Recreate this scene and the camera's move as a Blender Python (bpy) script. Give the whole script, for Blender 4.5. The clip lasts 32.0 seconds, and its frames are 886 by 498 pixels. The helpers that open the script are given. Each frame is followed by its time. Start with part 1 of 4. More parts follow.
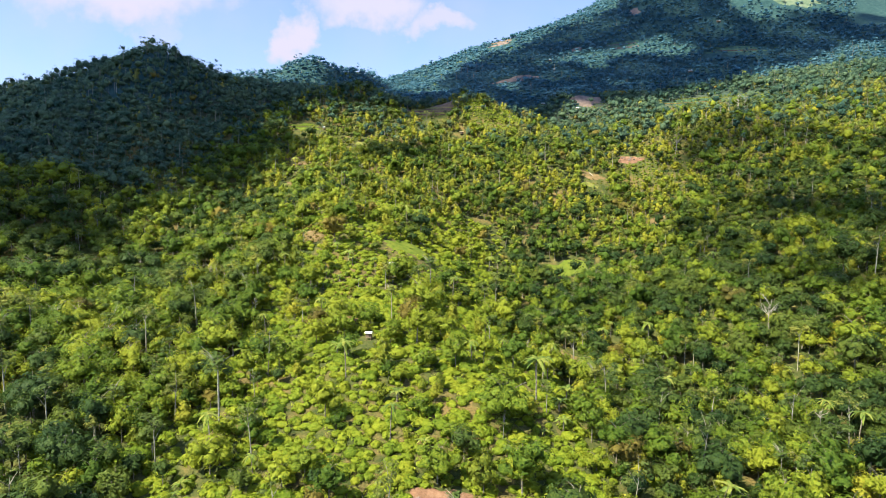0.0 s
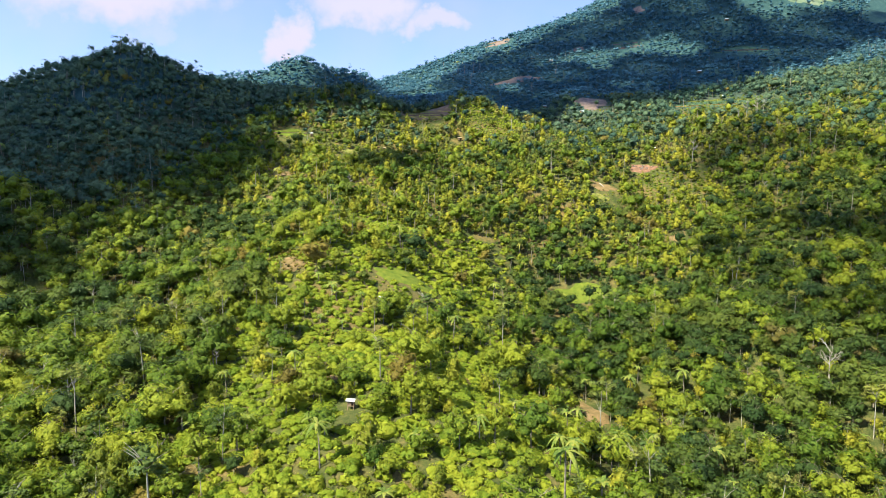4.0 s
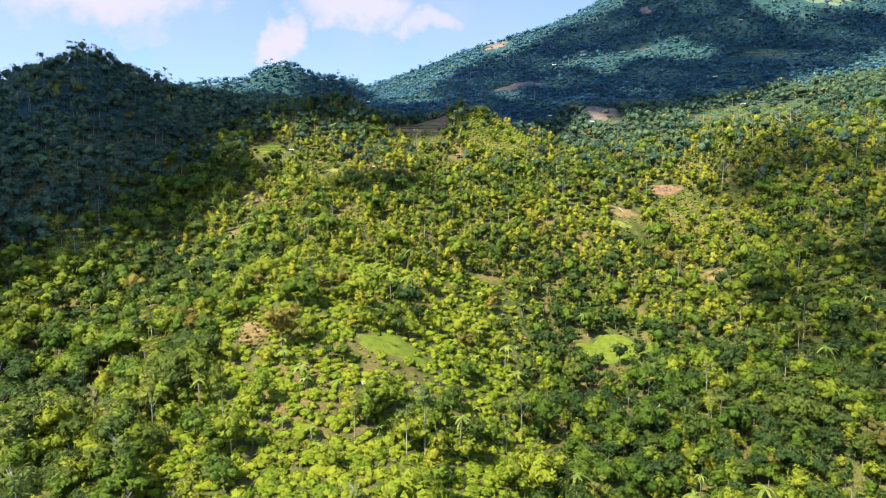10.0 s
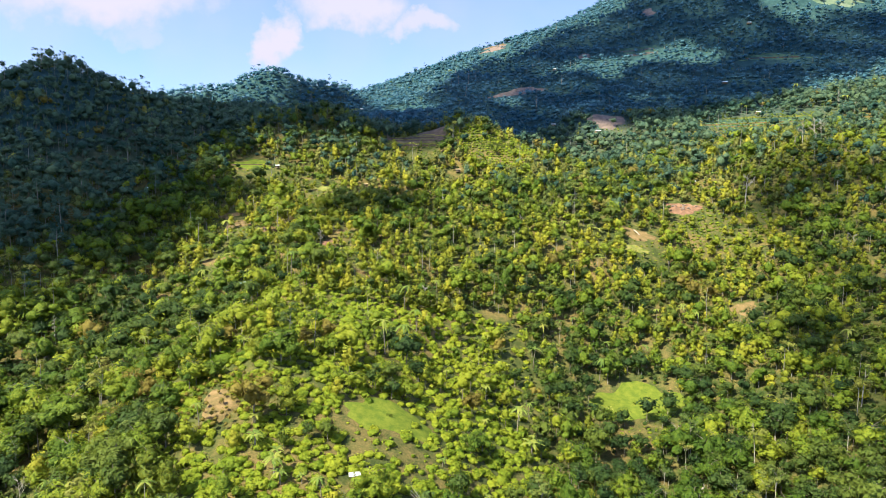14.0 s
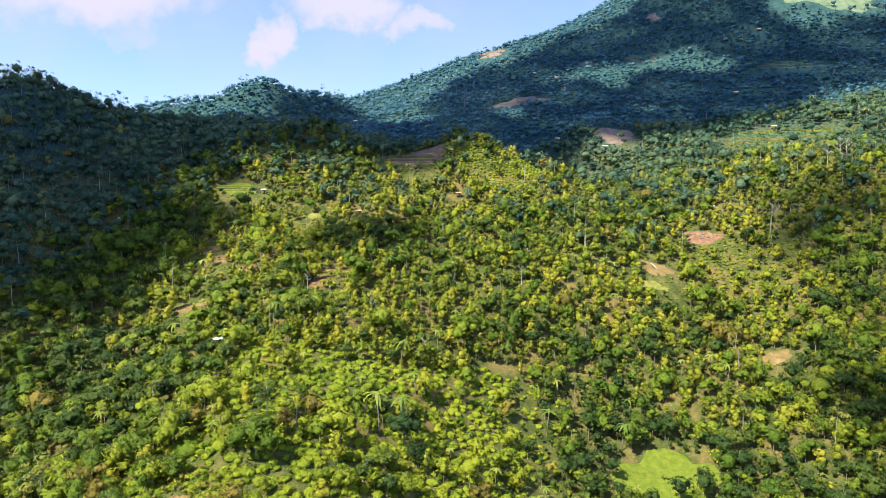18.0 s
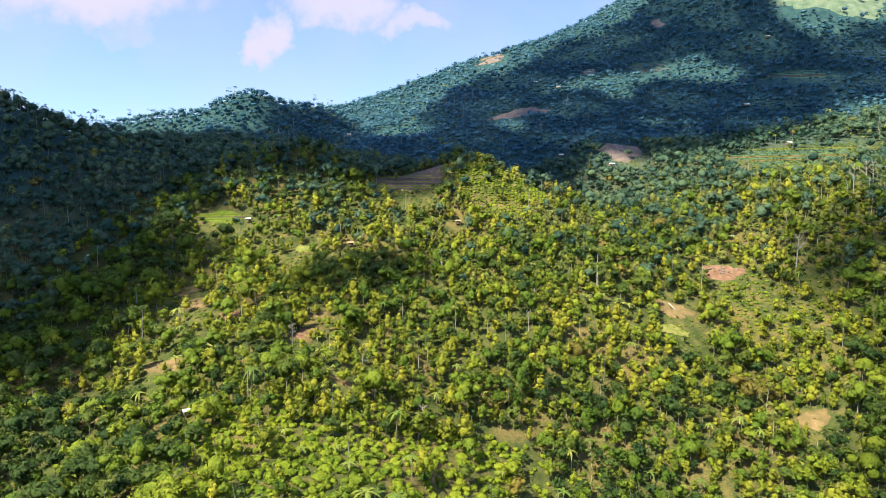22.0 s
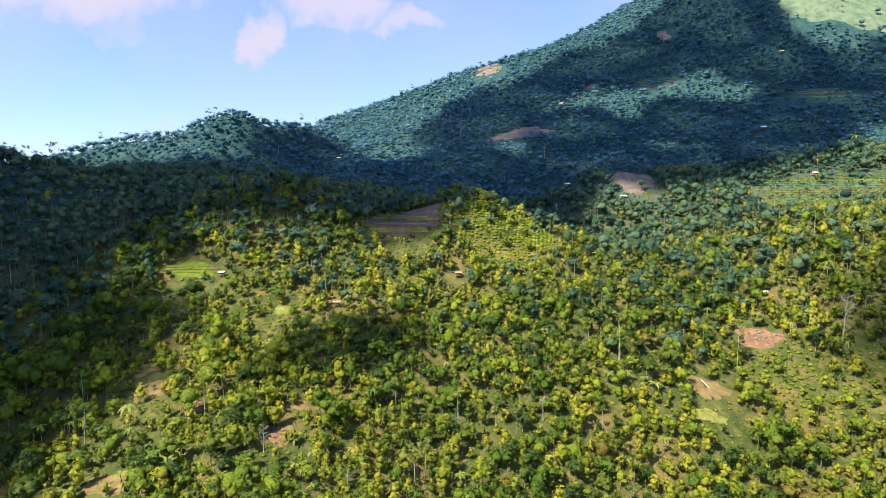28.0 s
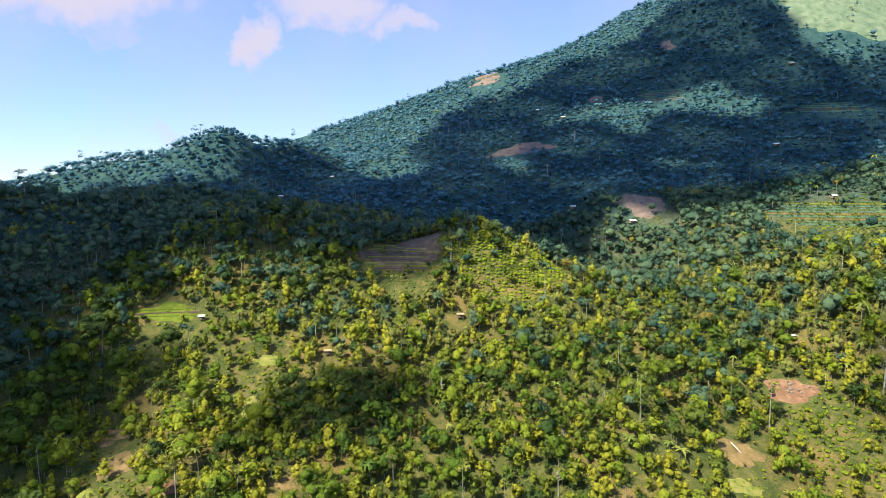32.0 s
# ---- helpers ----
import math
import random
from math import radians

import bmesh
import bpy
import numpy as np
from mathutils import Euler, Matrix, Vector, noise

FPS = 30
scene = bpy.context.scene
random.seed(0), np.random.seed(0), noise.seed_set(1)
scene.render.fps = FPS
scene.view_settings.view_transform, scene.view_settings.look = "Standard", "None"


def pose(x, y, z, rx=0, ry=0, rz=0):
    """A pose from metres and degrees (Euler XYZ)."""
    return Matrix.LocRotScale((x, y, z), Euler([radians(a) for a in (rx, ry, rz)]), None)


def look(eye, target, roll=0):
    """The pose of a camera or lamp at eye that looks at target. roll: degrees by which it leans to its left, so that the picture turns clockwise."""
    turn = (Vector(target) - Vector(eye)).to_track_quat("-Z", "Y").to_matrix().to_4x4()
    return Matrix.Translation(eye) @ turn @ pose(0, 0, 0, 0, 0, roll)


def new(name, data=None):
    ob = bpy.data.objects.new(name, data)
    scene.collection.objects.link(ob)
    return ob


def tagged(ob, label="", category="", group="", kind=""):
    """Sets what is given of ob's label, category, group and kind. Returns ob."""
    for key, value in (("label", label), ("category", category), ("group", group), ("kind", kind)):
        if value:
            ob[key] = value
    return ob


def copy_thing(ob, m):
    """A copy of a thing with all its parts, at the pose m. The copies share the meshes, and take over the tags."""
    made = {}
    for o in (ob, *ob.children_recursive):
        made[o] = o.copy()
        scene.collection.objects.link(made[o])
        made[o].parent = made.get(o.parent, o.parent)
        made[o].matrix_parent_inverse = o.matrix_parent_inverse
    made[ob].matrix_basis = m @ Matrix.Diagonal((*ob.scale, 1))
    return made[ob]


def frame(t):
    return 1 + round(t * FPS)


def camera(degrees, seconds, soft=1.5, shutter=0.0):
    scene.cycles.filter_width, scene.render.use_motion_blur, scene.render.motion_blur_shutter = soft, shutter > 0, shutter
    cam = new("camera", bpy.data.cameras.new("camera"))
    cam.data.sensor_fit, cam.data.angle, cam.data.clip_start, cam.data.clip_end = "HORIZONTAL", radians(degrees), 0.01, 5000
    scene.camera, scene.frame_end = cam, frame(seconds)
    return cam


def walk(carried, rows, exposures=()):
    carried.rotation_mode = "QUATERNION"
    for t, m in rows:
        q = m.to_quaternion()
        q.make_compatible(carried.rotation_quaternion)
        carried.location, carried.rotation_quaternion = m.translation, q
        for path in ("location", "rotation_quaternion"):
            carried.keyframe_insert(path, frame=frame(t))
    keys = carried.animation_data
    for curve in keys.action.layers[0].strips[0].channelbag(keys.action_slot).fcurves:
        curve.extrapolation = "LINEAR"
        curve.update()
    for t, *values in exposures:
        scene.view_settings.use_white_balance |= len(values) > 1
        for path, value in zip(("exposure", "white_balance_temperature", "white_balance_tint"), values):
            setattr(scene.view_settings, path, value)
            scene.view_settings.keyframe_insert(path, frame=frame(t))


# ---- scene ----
import itertools

cam = camera(72.97, 32.0, 0.85)
PATH = [
    (0, (0.00, 0.00, 150.00), (0.00, 99.44, 139.46), 0.59),
    (6, (-1.80, 60.25, 163.56), (-0.80, 159.70, 153.07), 0.37),
    (9, (-2.74, 88.61, 171.86), (-1.31, 188.06, 161.50), 0.25),
    (13, (-4.33, 124.48, 183.35), (-2.17, 223.93, 173.07), 0.05),
    (19, (-6.05, 172.00, 207.66), (-3.00, 271.42, 197.32), -0.21),
    (23, (-6.11, 200.92, 225.20), (-2.54, 300.30, 214.63), -0.30),
    (28, (-6.74, 236.80, 247.11), (-2.31, 336.13, 236.45), -0.32),
    (32, (-7.73, 264.69, 263.25), (-2.60, 364.01, 252.87), -0.44),
]
walk(cam, [(t, look(eye, target, roll)) for t, eye, target, roll in PATH], [(t, stops, 4900, 9) for t, stops in ((0, 1.82), (9, 1.88), (14, 1.87), (22, 1.79), (28, 1.7), (32, 1.64))])

# ---------------------------------------------------------------- light
SUN = Vector((-0.50, -0.38, 0.78)).normalized()
world = bpy.data.worlds.new("sky")
scene.world = world
world.use_nodes = True


def node(nt, kind, ins=None, **props):
    n = nt.nodes.new(kind)
    for k, v in props.items():
        setattr(n, k, v)
    for k, v in (ins or {}).items():
        if isinstance(v, bpy.types.NodeSocket):
            nt.links.new(v, n.inputs[k])
        else:
            n.inputs[k].default_value = v
    return n


def maths(nt, op, a, b=0.0, clamp=False):
    return node(nt, "ShaderNodeMath", {0: a, 1: b}, operation=op, use_clamp=clamp).outputs[0]


# clouds over the horizon: across, up, half width, half height, density
CLOUDS = [
    (-0.52, 0.315, 0.24, 0.075, 1.0), (-0.46, 0.245, 0.07, 0.035, 0.55), (-0.243, 0.238, 0.045, 0.05, 1.0),
    (-0.13, 0.295, 0.12, 0.05, 0.95), (-0.01, 0.262, 0.08, 0.028, 0.85), (-0.17, 0.225, 0.16, 0.07, 0.25),
    (-0.64, 0.105, 0.09, 0.04, 0.2), (-0.385, 0.075, 0.035, 0.03, 0.6), (0.03, 0.2, 0.06, 0.03, 0.25),
]


def sky_nodes():
    nt = world.node_tree
    nt.nodes.clear()
    sky = node(nt, "ShaderNodeTexSky", sky_type="NISHITA", sun_disc=False)
    sky.sun_elevation = math.asin(SUN.z)
    sky.sun_rotation = math.atan2(SUN.x, SUN.y)
    sky.altitude, sky.air_density, sky.dust_density, sky.ozone_density = 600, 1.0, 0.12, 1.4
    co = node(nt, "ShaderNodeTexCoord").outputs["Generated"]
    sep = node(nt, "ShaderNodeSeparateXYZ", {0: co})
    ahead = maths(nt, "MAXIMUM", sep.outputs[1], 0.05)
    u, v = maths(nt, "DIVIDE", sep.outputs[0], ahead), maths(nt, "DIVIDE", sep.outputs[2], ahead)
    plane = node(nt, "ShaderNodeCombineXYZ", {0: u, 1: v}).outputs[0]
    fine = node(nt, "ShaderNodeTexNoise", {"Vector": plane, "Scale": 16.0, "Detail": 6.0, "Roughness": 0.55})
    shift = node(nt, "ShaderNodeVectorMath", {0: fine.outputs["Color"], 1: (0.5, 0.5, 0.5)}, operation="SUBTRACT").outputs[0]
    shift = node(nt, "ShaderNodeVectorMath", {0: shift, 1: (0.17, 0.12, 0)}, operation="MULTIPLY").outputs[0]
    warped = node(nt, "ShaderNodeVectorMath", {0: plane, 1: shift}, operation="ADD").outputs[0]
    total = None
    for cu, cv, ru, rv, dense in CLOUDS:
        off = node(nt, "ShaderNodeVectorMath", {0: warped, 1: (cu, cv, 0)}, operation="SUBTRACT").outputs[0]
        off = node(nt, "ShaderNodeVectorMath", {0: off, 1: (1 / ru, 1 / rv, 0)}, operation="MULTIPLY").outputs[0]
        far = node(nt, "ShaderNodeVectorMath", {0: off}, operation="LENGTH").outputs["Value"]
        puff = node(nt, "ShaderNodeMapRange", {0: far, 1: 1.3, 2: 0.3, 3: 0.0, 4: dense}, interpolation_type="SMOOTHSTEP").outputs[0]
        total = puff if total is None else maths(nt, "MAXIMUM", total, puff)
    wisps = node(nt, "ShaderNodeTexNoise", {"Vector": plane, "Scale": 5.0, "Detail": 4.0}).outputs["Fac"]
    wisps = node(nt, "ShaderNodeMapRange", {0: wisps, 1: 0.35, 2: 0.75, 3: 0.28, 4: 0.48}).outputs[0]
    total = maths(nt, "MAXIMUM", total, wisps)
    # the broken cloud cover goes on overhead and behind, unseen, brighter to fill the shade
    dome = node(nt, "ShaderNodeTexNoise", {"Vector": co, "Scale": 3.2, "Detail": 5.0, "Roughness": 0.55}).outputs["Fac"]
    dome = node(nt, "ShaderNodeMapRange", {0: dome, 1: 0.44, 2: 0.6, 3: 0.1, 4: 0.9}, interpolation_type="SMOOTHSTEP").outputs[0]
    front = node(nt, "ShaderNodeMapRange", {0: sep.outputs[1], 1: 0.35, 2: 0.65}).outputs[0]
    total = node(nt, "ShaderNodeMix", {0: front, 2: dome, 3: total}).outputs[0]
    white = node(nt, "ShaderNodeMix", {0: front, 6: (7.0, 7.2, 8.0, 1), 7: (5.1, 4.0, 3.7, 1)}, data_type="RGBA").outputs[2]
    mix = node(nt, "ShaderNodeMix", {0: total, 6: sky.outputs[0], 7: white}, data_type="RGBA")
    back = node(nt, "ShaderNodeBackground", {0: mix.outputs[2], 1: SKY_STRENGTH})
    node(nt, "ShaderNodeOutputWorld", {0: back.outputs[0]})


SKY_STRENGTH = 0.056
sky_nodes()
sun = new("sun", bpy.data.lights.new("sun", "SUN"))
sun.data.energy, sun.data.angle, sun.data.color = 5.0, radians(0.6), (1.0, 0.8, 0.42)
sun.matrix_world = look(SUN * 1000, (0, 0, 0))

# ---------------------------------------------------------------- materials


def material(name):
    m = bpy.data.materials.new(name)
    m.use_nodes = True
    nt = m.node_tree
    nt.nodes.clear()
    return m, nt


def ramp(nt, fac, *stops):
    r = node(nt, "ShaderNodeValToRGB", {0: fac})
    while len(r.color_ramp.elements) < len(stops):
        r.color_ramp.elements.new(0.5)
    for e, (p, c) in zip(r.color_ramp.elements, stops):
        e.position, e.color = p, (*c, 1)
    return r.outputs[0]


def leaf_material(name, dark, mid, light, single, gloss=0.16, solid=False):
    """Foliage: one tone for each plant, another for each clump of leaves."""
    m, nt = material(name)
    if single:
        tone = node(nt, "ShaderNodeObjectInfo").outputs["Random"]
    else:
        tone = node(nt, "ShaderNodeAttribute", attribute_name="tone").outputs["Fac"]
    geo = node(nt, "ShaderNodeNewGeometry")
    island = geo.outputs["Random Per Island"]
    cells = node(nt, "ShaderNodeTexVoronoi", {"Vector": geo.outputs["Position"], "Scale": 2.6})
    grain = node(nt, "ShaderNodeSeparateColor", {0: cells.outputs["Color"]}).outputs[0]
    fac = maths(nt, "ADD", tone, maths(nt, "MULTIPLY", maths(nt, "SUBTRACT", island, 0.5), 0.14))
    fac = maths(nt, "ADD", fac, maths(nt, "MULTIPLY", maths(nt, "SUBTRACT", grain, 0.5), 0.7 if solid else 0.25), clamp=True)
    col = ramp(nt, fac, (0.0, dark), (0.5, mid), (1.0, light))
    clumps = node(nt, "ShaderNodeTexNoise", {"Vector": geo.outputs["Position"], "Scale": 1.7, "Detail": 4.0, "Roughness": 0.65}).outputs["Fac"]
    relief = node(nt, "ShaderNodeBump", {"Height": clumps, "Strength": 1.0 if solid else 0.6, "Distance": 0.7 if solid else 0.5})
    body = node(nt, "ShaderNodeBsdfPrincipled", {"Base Color": col, "Roughness": 0.5, "Specular IOR Level": gloss, "Normal": relief.outputs[0]})
    thin = node(nt, "ShaderNodeBsdfTranslucent", {"Color": col})
    out = node(nt, "ShaderNodeMixShader", {0: 0.4, 1: body.outputs[0], 2: thin.outputs[0]}).outputs[0]
    if not solid:
        gap = maths(nt, "GREATER_THAN", cells.outputs["Distance"], 0.6)
        out = node(nt, "ShaderNodeMixShader", {0: gap, 1: out, 2: node(nt, "ShaderNodeBsdfTransparent").outputs[0]}).outputs[0]
    node(nt, "ShaderNodeOutputMaterial", {0: out})
    return m


def rough_material(name, a, b, c, scale=1.0, rough=0.9, bump=0.3, fine=8.0):
    """Earth, bark, thatch: three colours over two scales of noise, with relief."""
    m, nt = material(name)
    pos = node(nt, "ShaderNodeNewGeometry").outputs["Position"]
    big = node(nt, "ShaderNodeTexNoise", {"Vector": pos, "Scale": scale, "Detail": 6.0, "Roughness": 0.6}).outputs["Fac"]
    small = node(nt, "ShaderNodeTexNoise", {"Vector": pos, "Scale": scale * fine, "Detail": 4.0}).outputs["Fac"]
    fac = maths(nt, "ADD", maths(nt, "MULTIPLY", big, 0.7), maths(nt, "MULTIPLY", small, 0.3))
    col = ramp(nt, fac, (0.35, a), (0.5, b), (0.65, c))
    relief = node(nt, "ShaderNodeBump", {"Height": fac, "Strength": bump, "Distance": 0.5})
    body = node(nt, "ShaderNodeBsdfPrincipled", {"Base Color": col, "Roughness": rough, "Specular IOR Level": 0.15, "Normal": relief.outputs[0]})
    node(nt, "ShaderNodeOutputMaterial", {0: body.outputs[0]})
    return m


LEAF_TONES = {
    "broad": ((0.062, 0.104, 0.008), (0.138, 0.183, 0.008), (0.262, 0.282, 0.01)),
    "clove": ((0.096, 0.126, 0.01), (0.215, 0.228, 0.011), (0.335, 0.31, 0.014)),
    # bluish tones below: distance haze and blue shade put into the leaf colour
    "hazed_clove": ((0.085, 0.118, 0.032), (0.185, 0.195, 0.04), (0.275, 0.255, 0.05)),
    "dark": ((0.031, 0.057, 0.014), (0.06, 0.091, 0.015), (0.12, 0.148, 0.016)),
    "hazed": ((0.037, 0.08, 0.058), (0.073, 0.12, 0.076), (0.13, 0.18, 0.09)),
    "far_haze": ((0.039, 0.102, 0.15), (0.072, 0.157, 0.22), (0.126, 0.222, 0.272)),
    "brush": ((0.112, 0.165, 0.006), (0.192, 0.24, 0.007), (0.285, 0.305, 0.009)),
    "tall": ((0.08, 0.118, 0.026), (0.152, 0.18, 0.034), (0.265, 0.26, 0.042)),
    "frond": ((0.115, 0.17, 0.03), (0.21, 0.26, 0.036), (0.32, 0.32, 0.055)),
    "dry": ((0.1, 0.09, 0.018), (0.175, 0.138, 0.022), (0.25, 0.2, 0.03)),
}
LEAF = {(k, one): leaf_material("leaves_" + k, *c, one) for k, c in LEAF_TONES.items() for one in (True, False)}
INNER = {(k, one): leaf_material("inner_leaves_" + k, *c, one, solid=True) for k, c in LEAF_TONES.items() for one in (True, False)}
BARK = rough_material("pale_bark", (0.09, 0.075, 0.055), (0.17, 0.145, 0.11), (0.3, 0.27, 0.22), 1.5)
PALE = rough_material("white_bark", (0.13, 0.115, 0.09), (0.24, 0.22, 0.18), (0.36, 0.33, 0.28), 1.5)
DEAD = rough_material("bleached_wood", (0.17, 0.145, 0.12), (0.27, 0.235, 0.2), (0.4, 0.36, 0.31), 1.2)
SOIL_RED = rough_material("red_soil", (0.09, 0.05, 0.03), (0.15, 0.082, 0.048), (0.225, 0.13, 0.08), 0.35)
# reddish slip soil, greyed in its colour to stand in for haze
SLIP = rough_material("hazy_slip_soil", (0.08, 0.065, 0.055), (0.14, 0.1, 0.085), (0.2, 0.15, 0.13), 0.2)
SOIL_TAN = rough_material("tan_soil", (0.08, 0.066, 0.022), (0.14, 0.096, 0.038), (0.205, 0.135, 0.064), 0.3)
SOIL_DARK = rough_material("dark_soil", (0.042, 0.036, 0.024), (0.08, 0.055, 0.042), (0.13, 0.09, 0.07), 0.3)
PASTURE = rough_material("dry_pasture", (0.06, 0.09, 0.055), (0.105, 0.135, 0.085), (0.16, 0.175, 0.115), 0.12)
GRASS = rough_material("short_grass", (0.056, 0.08, 0.006), (0.09, 0.112, 0.007), (0.13, 0.136, 0.012), 0.4)
STRAW = rough_material("dry_grass", (0.08, 0.098, 0.018), (0.145, 0.145, 0.028), (0.22, 0.18, 0.055), 0.3)
# terrace grass for farther slopes, shifted to blue to stand in for haze
HAZY_GRASS = rough_material("hazy_far_grass", (0.045, 0.09, 0.06), (0.075, 0.125, 0.08), (0.13, 0.155, 0.095), 0.25)
THATCH = rough_material("palm_thatch", (0.15, 0.11, 0.065), (0.25, 0.19, 0.11), (0.36, 0.29, 0.18), 3.0)
ZINC = rough_material("zinc_sheet", (0.42, 0.44, 0.47), (0.55, 0.57, 0.6), (0.65, 0.67, 0.69), 1.0, 0.4, 0.05)
TARP = rough_material("white_tarpaulin", (0.28, 0.28, 0.31), (0.4, 0.39, 0.42), (0.5, 0.49, 0.51), 1.5, 0.5, 0.1)
BLUE_TARP = rough_material("pale_blue_tarpaulin", (0.3, 0.42, 0.5), (0.45, 0.58, 0.66), (0.6, 0.7, 0.75), 1.5, 0.5, 0.1)
PLANK = rough_material("weathered_plank", (0.12, 0.08, 0.05), (0.2, 0.14, 0.09), (0.3, 0.22, 0.15), 2.0)
ROCK = rough_material("grey_rock", (0.1, 0.075, 0.06), (0.16, 0.12, 0.1), (0.24, 0.19, 0.16), 0.8)


def ground_material():
    m, nt = material("hillside")
    pos = node(nt, "ShaderNodeNewGeometry").outputs["Position"]
    big = node(nt, "ShaderNodeTexNoise", {"Vector": pos, "Scale": 0.02, "Detail": 5.0, "Roughness": 0.6}).outputs["Fac"]
    mid = node(nt, "ShaderNodeTexNoise", {"Vector": pos, "Scale": 0.17, "Detail": 6.0, "Roughness": 0.65}).outputs["Fac"]
    small = node(nt, "ShaderNodeTexNoise", {"Vector": pos, "Scale": 1.6, "Detail": 5.0, "Roughness": 0.7}).outputs["Fac"]
    tufts = maths(nt, "ADD", maths(nt, "MULTIPLY", mid, 0.55), maths(nt, "MULTIPLY", small, 0.45))
    green = ramp(nt, tufts, (0.36, (0.022, 0.034, 0.009)), (0.5, (0.06, 0.066, 0.017)), (0.64, (0.125, 0.105, 0.034)))
    # blue-green for far and western ground: haze put into the colour
    hazy_green = ramp(nt, mid, (0.3, (0.015, 0.035, 0.038)), (0.5, (0.027, 0.055, 0.058)), (0.7, (0.05, 0.082, 0.076)))
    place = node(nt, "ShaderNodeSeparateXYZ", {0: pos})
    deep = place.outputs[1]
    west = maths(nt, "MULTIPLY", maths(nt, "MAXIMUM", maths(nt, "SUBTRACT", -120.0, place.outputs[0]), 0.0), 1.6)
    haze_mask = node(nt, "ShaderNodeMapRange", {0: maths(nt, "ADD", maths(nt, "ADD", deep, west), maths(nt, "MULTIPLY", mid, 120.0)), 1: 680.0, 2: 780.0}).outputs[0]
    green = node(nt, "ShaderNodeMix", {0: haze_mask, 6: green, 7: hazy_green}, data_type="RGBA").outputs[2]
    earth = ramp(nt, small, (0.35, (0.075, 0.058, 0.017)), (0.65, (0.18, 0.125, 0.045)))
    bare = maths(nt, "ADD", maths(nt, "MULTIPLY", big, 0.6), maths(nt, "MULTIPLY", mid, 0.4))
    bare = node(nt, "ShaderNodeMapRange", {0: bare, 1: 0.49, 2: 0.62}).outputs[0]
    bare = maths(nt, "MULTIPLY", bare, maths(nt, "SUBTRACT", 1.0, haze_mask))
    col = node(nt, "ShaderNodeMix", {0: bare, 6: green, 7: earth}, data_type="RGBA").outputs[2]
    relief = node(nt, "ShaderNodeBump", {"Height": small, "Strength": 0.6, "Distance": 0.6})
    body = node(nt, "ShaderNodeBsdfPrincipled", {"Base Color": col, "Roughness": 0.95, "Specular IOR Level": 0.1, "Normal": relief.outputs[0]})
    node(nt, "ShaderNodeOutputMaterial", {0: body.outputs[0]})
    return m


HILLSIDE = ground_material()

# ---------------------------------------------------------------- the land
# hills and hollows: x, y, spread, height
FORELAND = [(900, -400, 450, 104), (-900, -400, 450, 59), (0, -400, 450, 81), (-600, -100, 450, 37), (-60, 80, 180, 1), (100, 200, 70, -14), (0, 200, 70, 13), (600, 200, 450, 68), (50, 250, 70, -14), (-150, 300, 70, -20), (-50, 300, 70, 10), (-660, 320, 180, 25), (75, 350, 110, -28), (-50, 350, 70, 8)]
SPURS = [(-150, 400, 70, -15), (50, 400, 70, -8), (150, 450, 70, -17), (-100, 450, 70, 7), (1200, 500, 450, 96), (0, 500, 70, -2), (100, 500, 70, 7), (-400, 500, 70, -23), (-150, 500, 110, -22), (250, 550, 70, 13), (-270, 560, 50, 29), (420, 560, 180, 19), (90, 590, 50, 10), (-240, 590, 50, 9), (-30, 590, 50, 8), (-300, 600, 300, 70)]
RIDGES = [(-300, 620, 50, 12), (-90, 620, 50, 22), (-450, 620, 50, 15), (30, 620, 50, 29), (-360, 620, 50, 17), (120, 650, 50, -24), (-270, 680, 50, 4), (-330, 680, 50, -21), (-400, 700, 70, -24), (50, 700, 70, -18), (-270, 710, 50, -40), (150, 710, 50, 11), (-510, 710, 50, -24), (-330, 770, 50, 11), (-212, 780, 50, 7), (-268, 788, 50, 5), (-142, 812, 50, 13), (-118, 848, 50, 5), (-180, 800, 50, 37), (-270, 800, 50, 20), (900, 800, 450, 124), (-120, 860, 50, 25), (-30, 860, 50, -17), (-375, 875, 110, -27)]
MOUNTAIN = [(1140, 920, 180, 43), (-120, 920, 50, 27), (180, 920, 180, -5), (-150, 950, 70, -17), (420, 1040, 180, 69), (540, 1040, 180, 58), (-180, 1040, 180, -36), (-900, 1100, 450, -74), (300, 1100, 450, 108), (660, 1160, 180, 73), (60, 1280, 180, 13), (420, 1280, 180, 96), (-420, 1280, 180, -58), (180, 1280, 180, 15), (900, 1400, 450, 89), (-900, 1400, 450, -183), (-300, 1400, 450, -12), (-300, 1520, 180, 31), (-60, 1520, 180, -22), (-300, 1640, 180, -136), (540, 1640, 180, 32), (-900, 1700, 450, -150)]
HILLS = np.array(FORELAND + SPURS + RIDGES + MOUNTAIN, float)


def land(x, y):
    """The height of the ground at x, y (arrays or numbers)."""
    x, y = np.asarray(x, float), np.asarray(y, float)
    z = 20 + 0.26 * np.clip(y, -400, 1300)
    for cx, cy, s, h in HILLS:
        z = z + h * np.exp(-((x - cx) ** 2 + (y - cy) ** 2) / (0.72 * s * s))
    rough = 1.1 * np.sin(x / 11.0 + 1.3 * np.sin(y / 17.0)) * np.sin(y / 13.0 + 0.7) + 0.5 * np.sin(x / 4.7 + y / 6.1) * np.sin(y / 5.3 - x / 7.9)
    far = np.hypot(x, y - 400)
    fade = np.clip((far - 1500) / 1500, 0, 1)
    fade = fade * fade * (3 - 2 * fade)
    return (z + rough) * (1 - fade) + 60 * fade


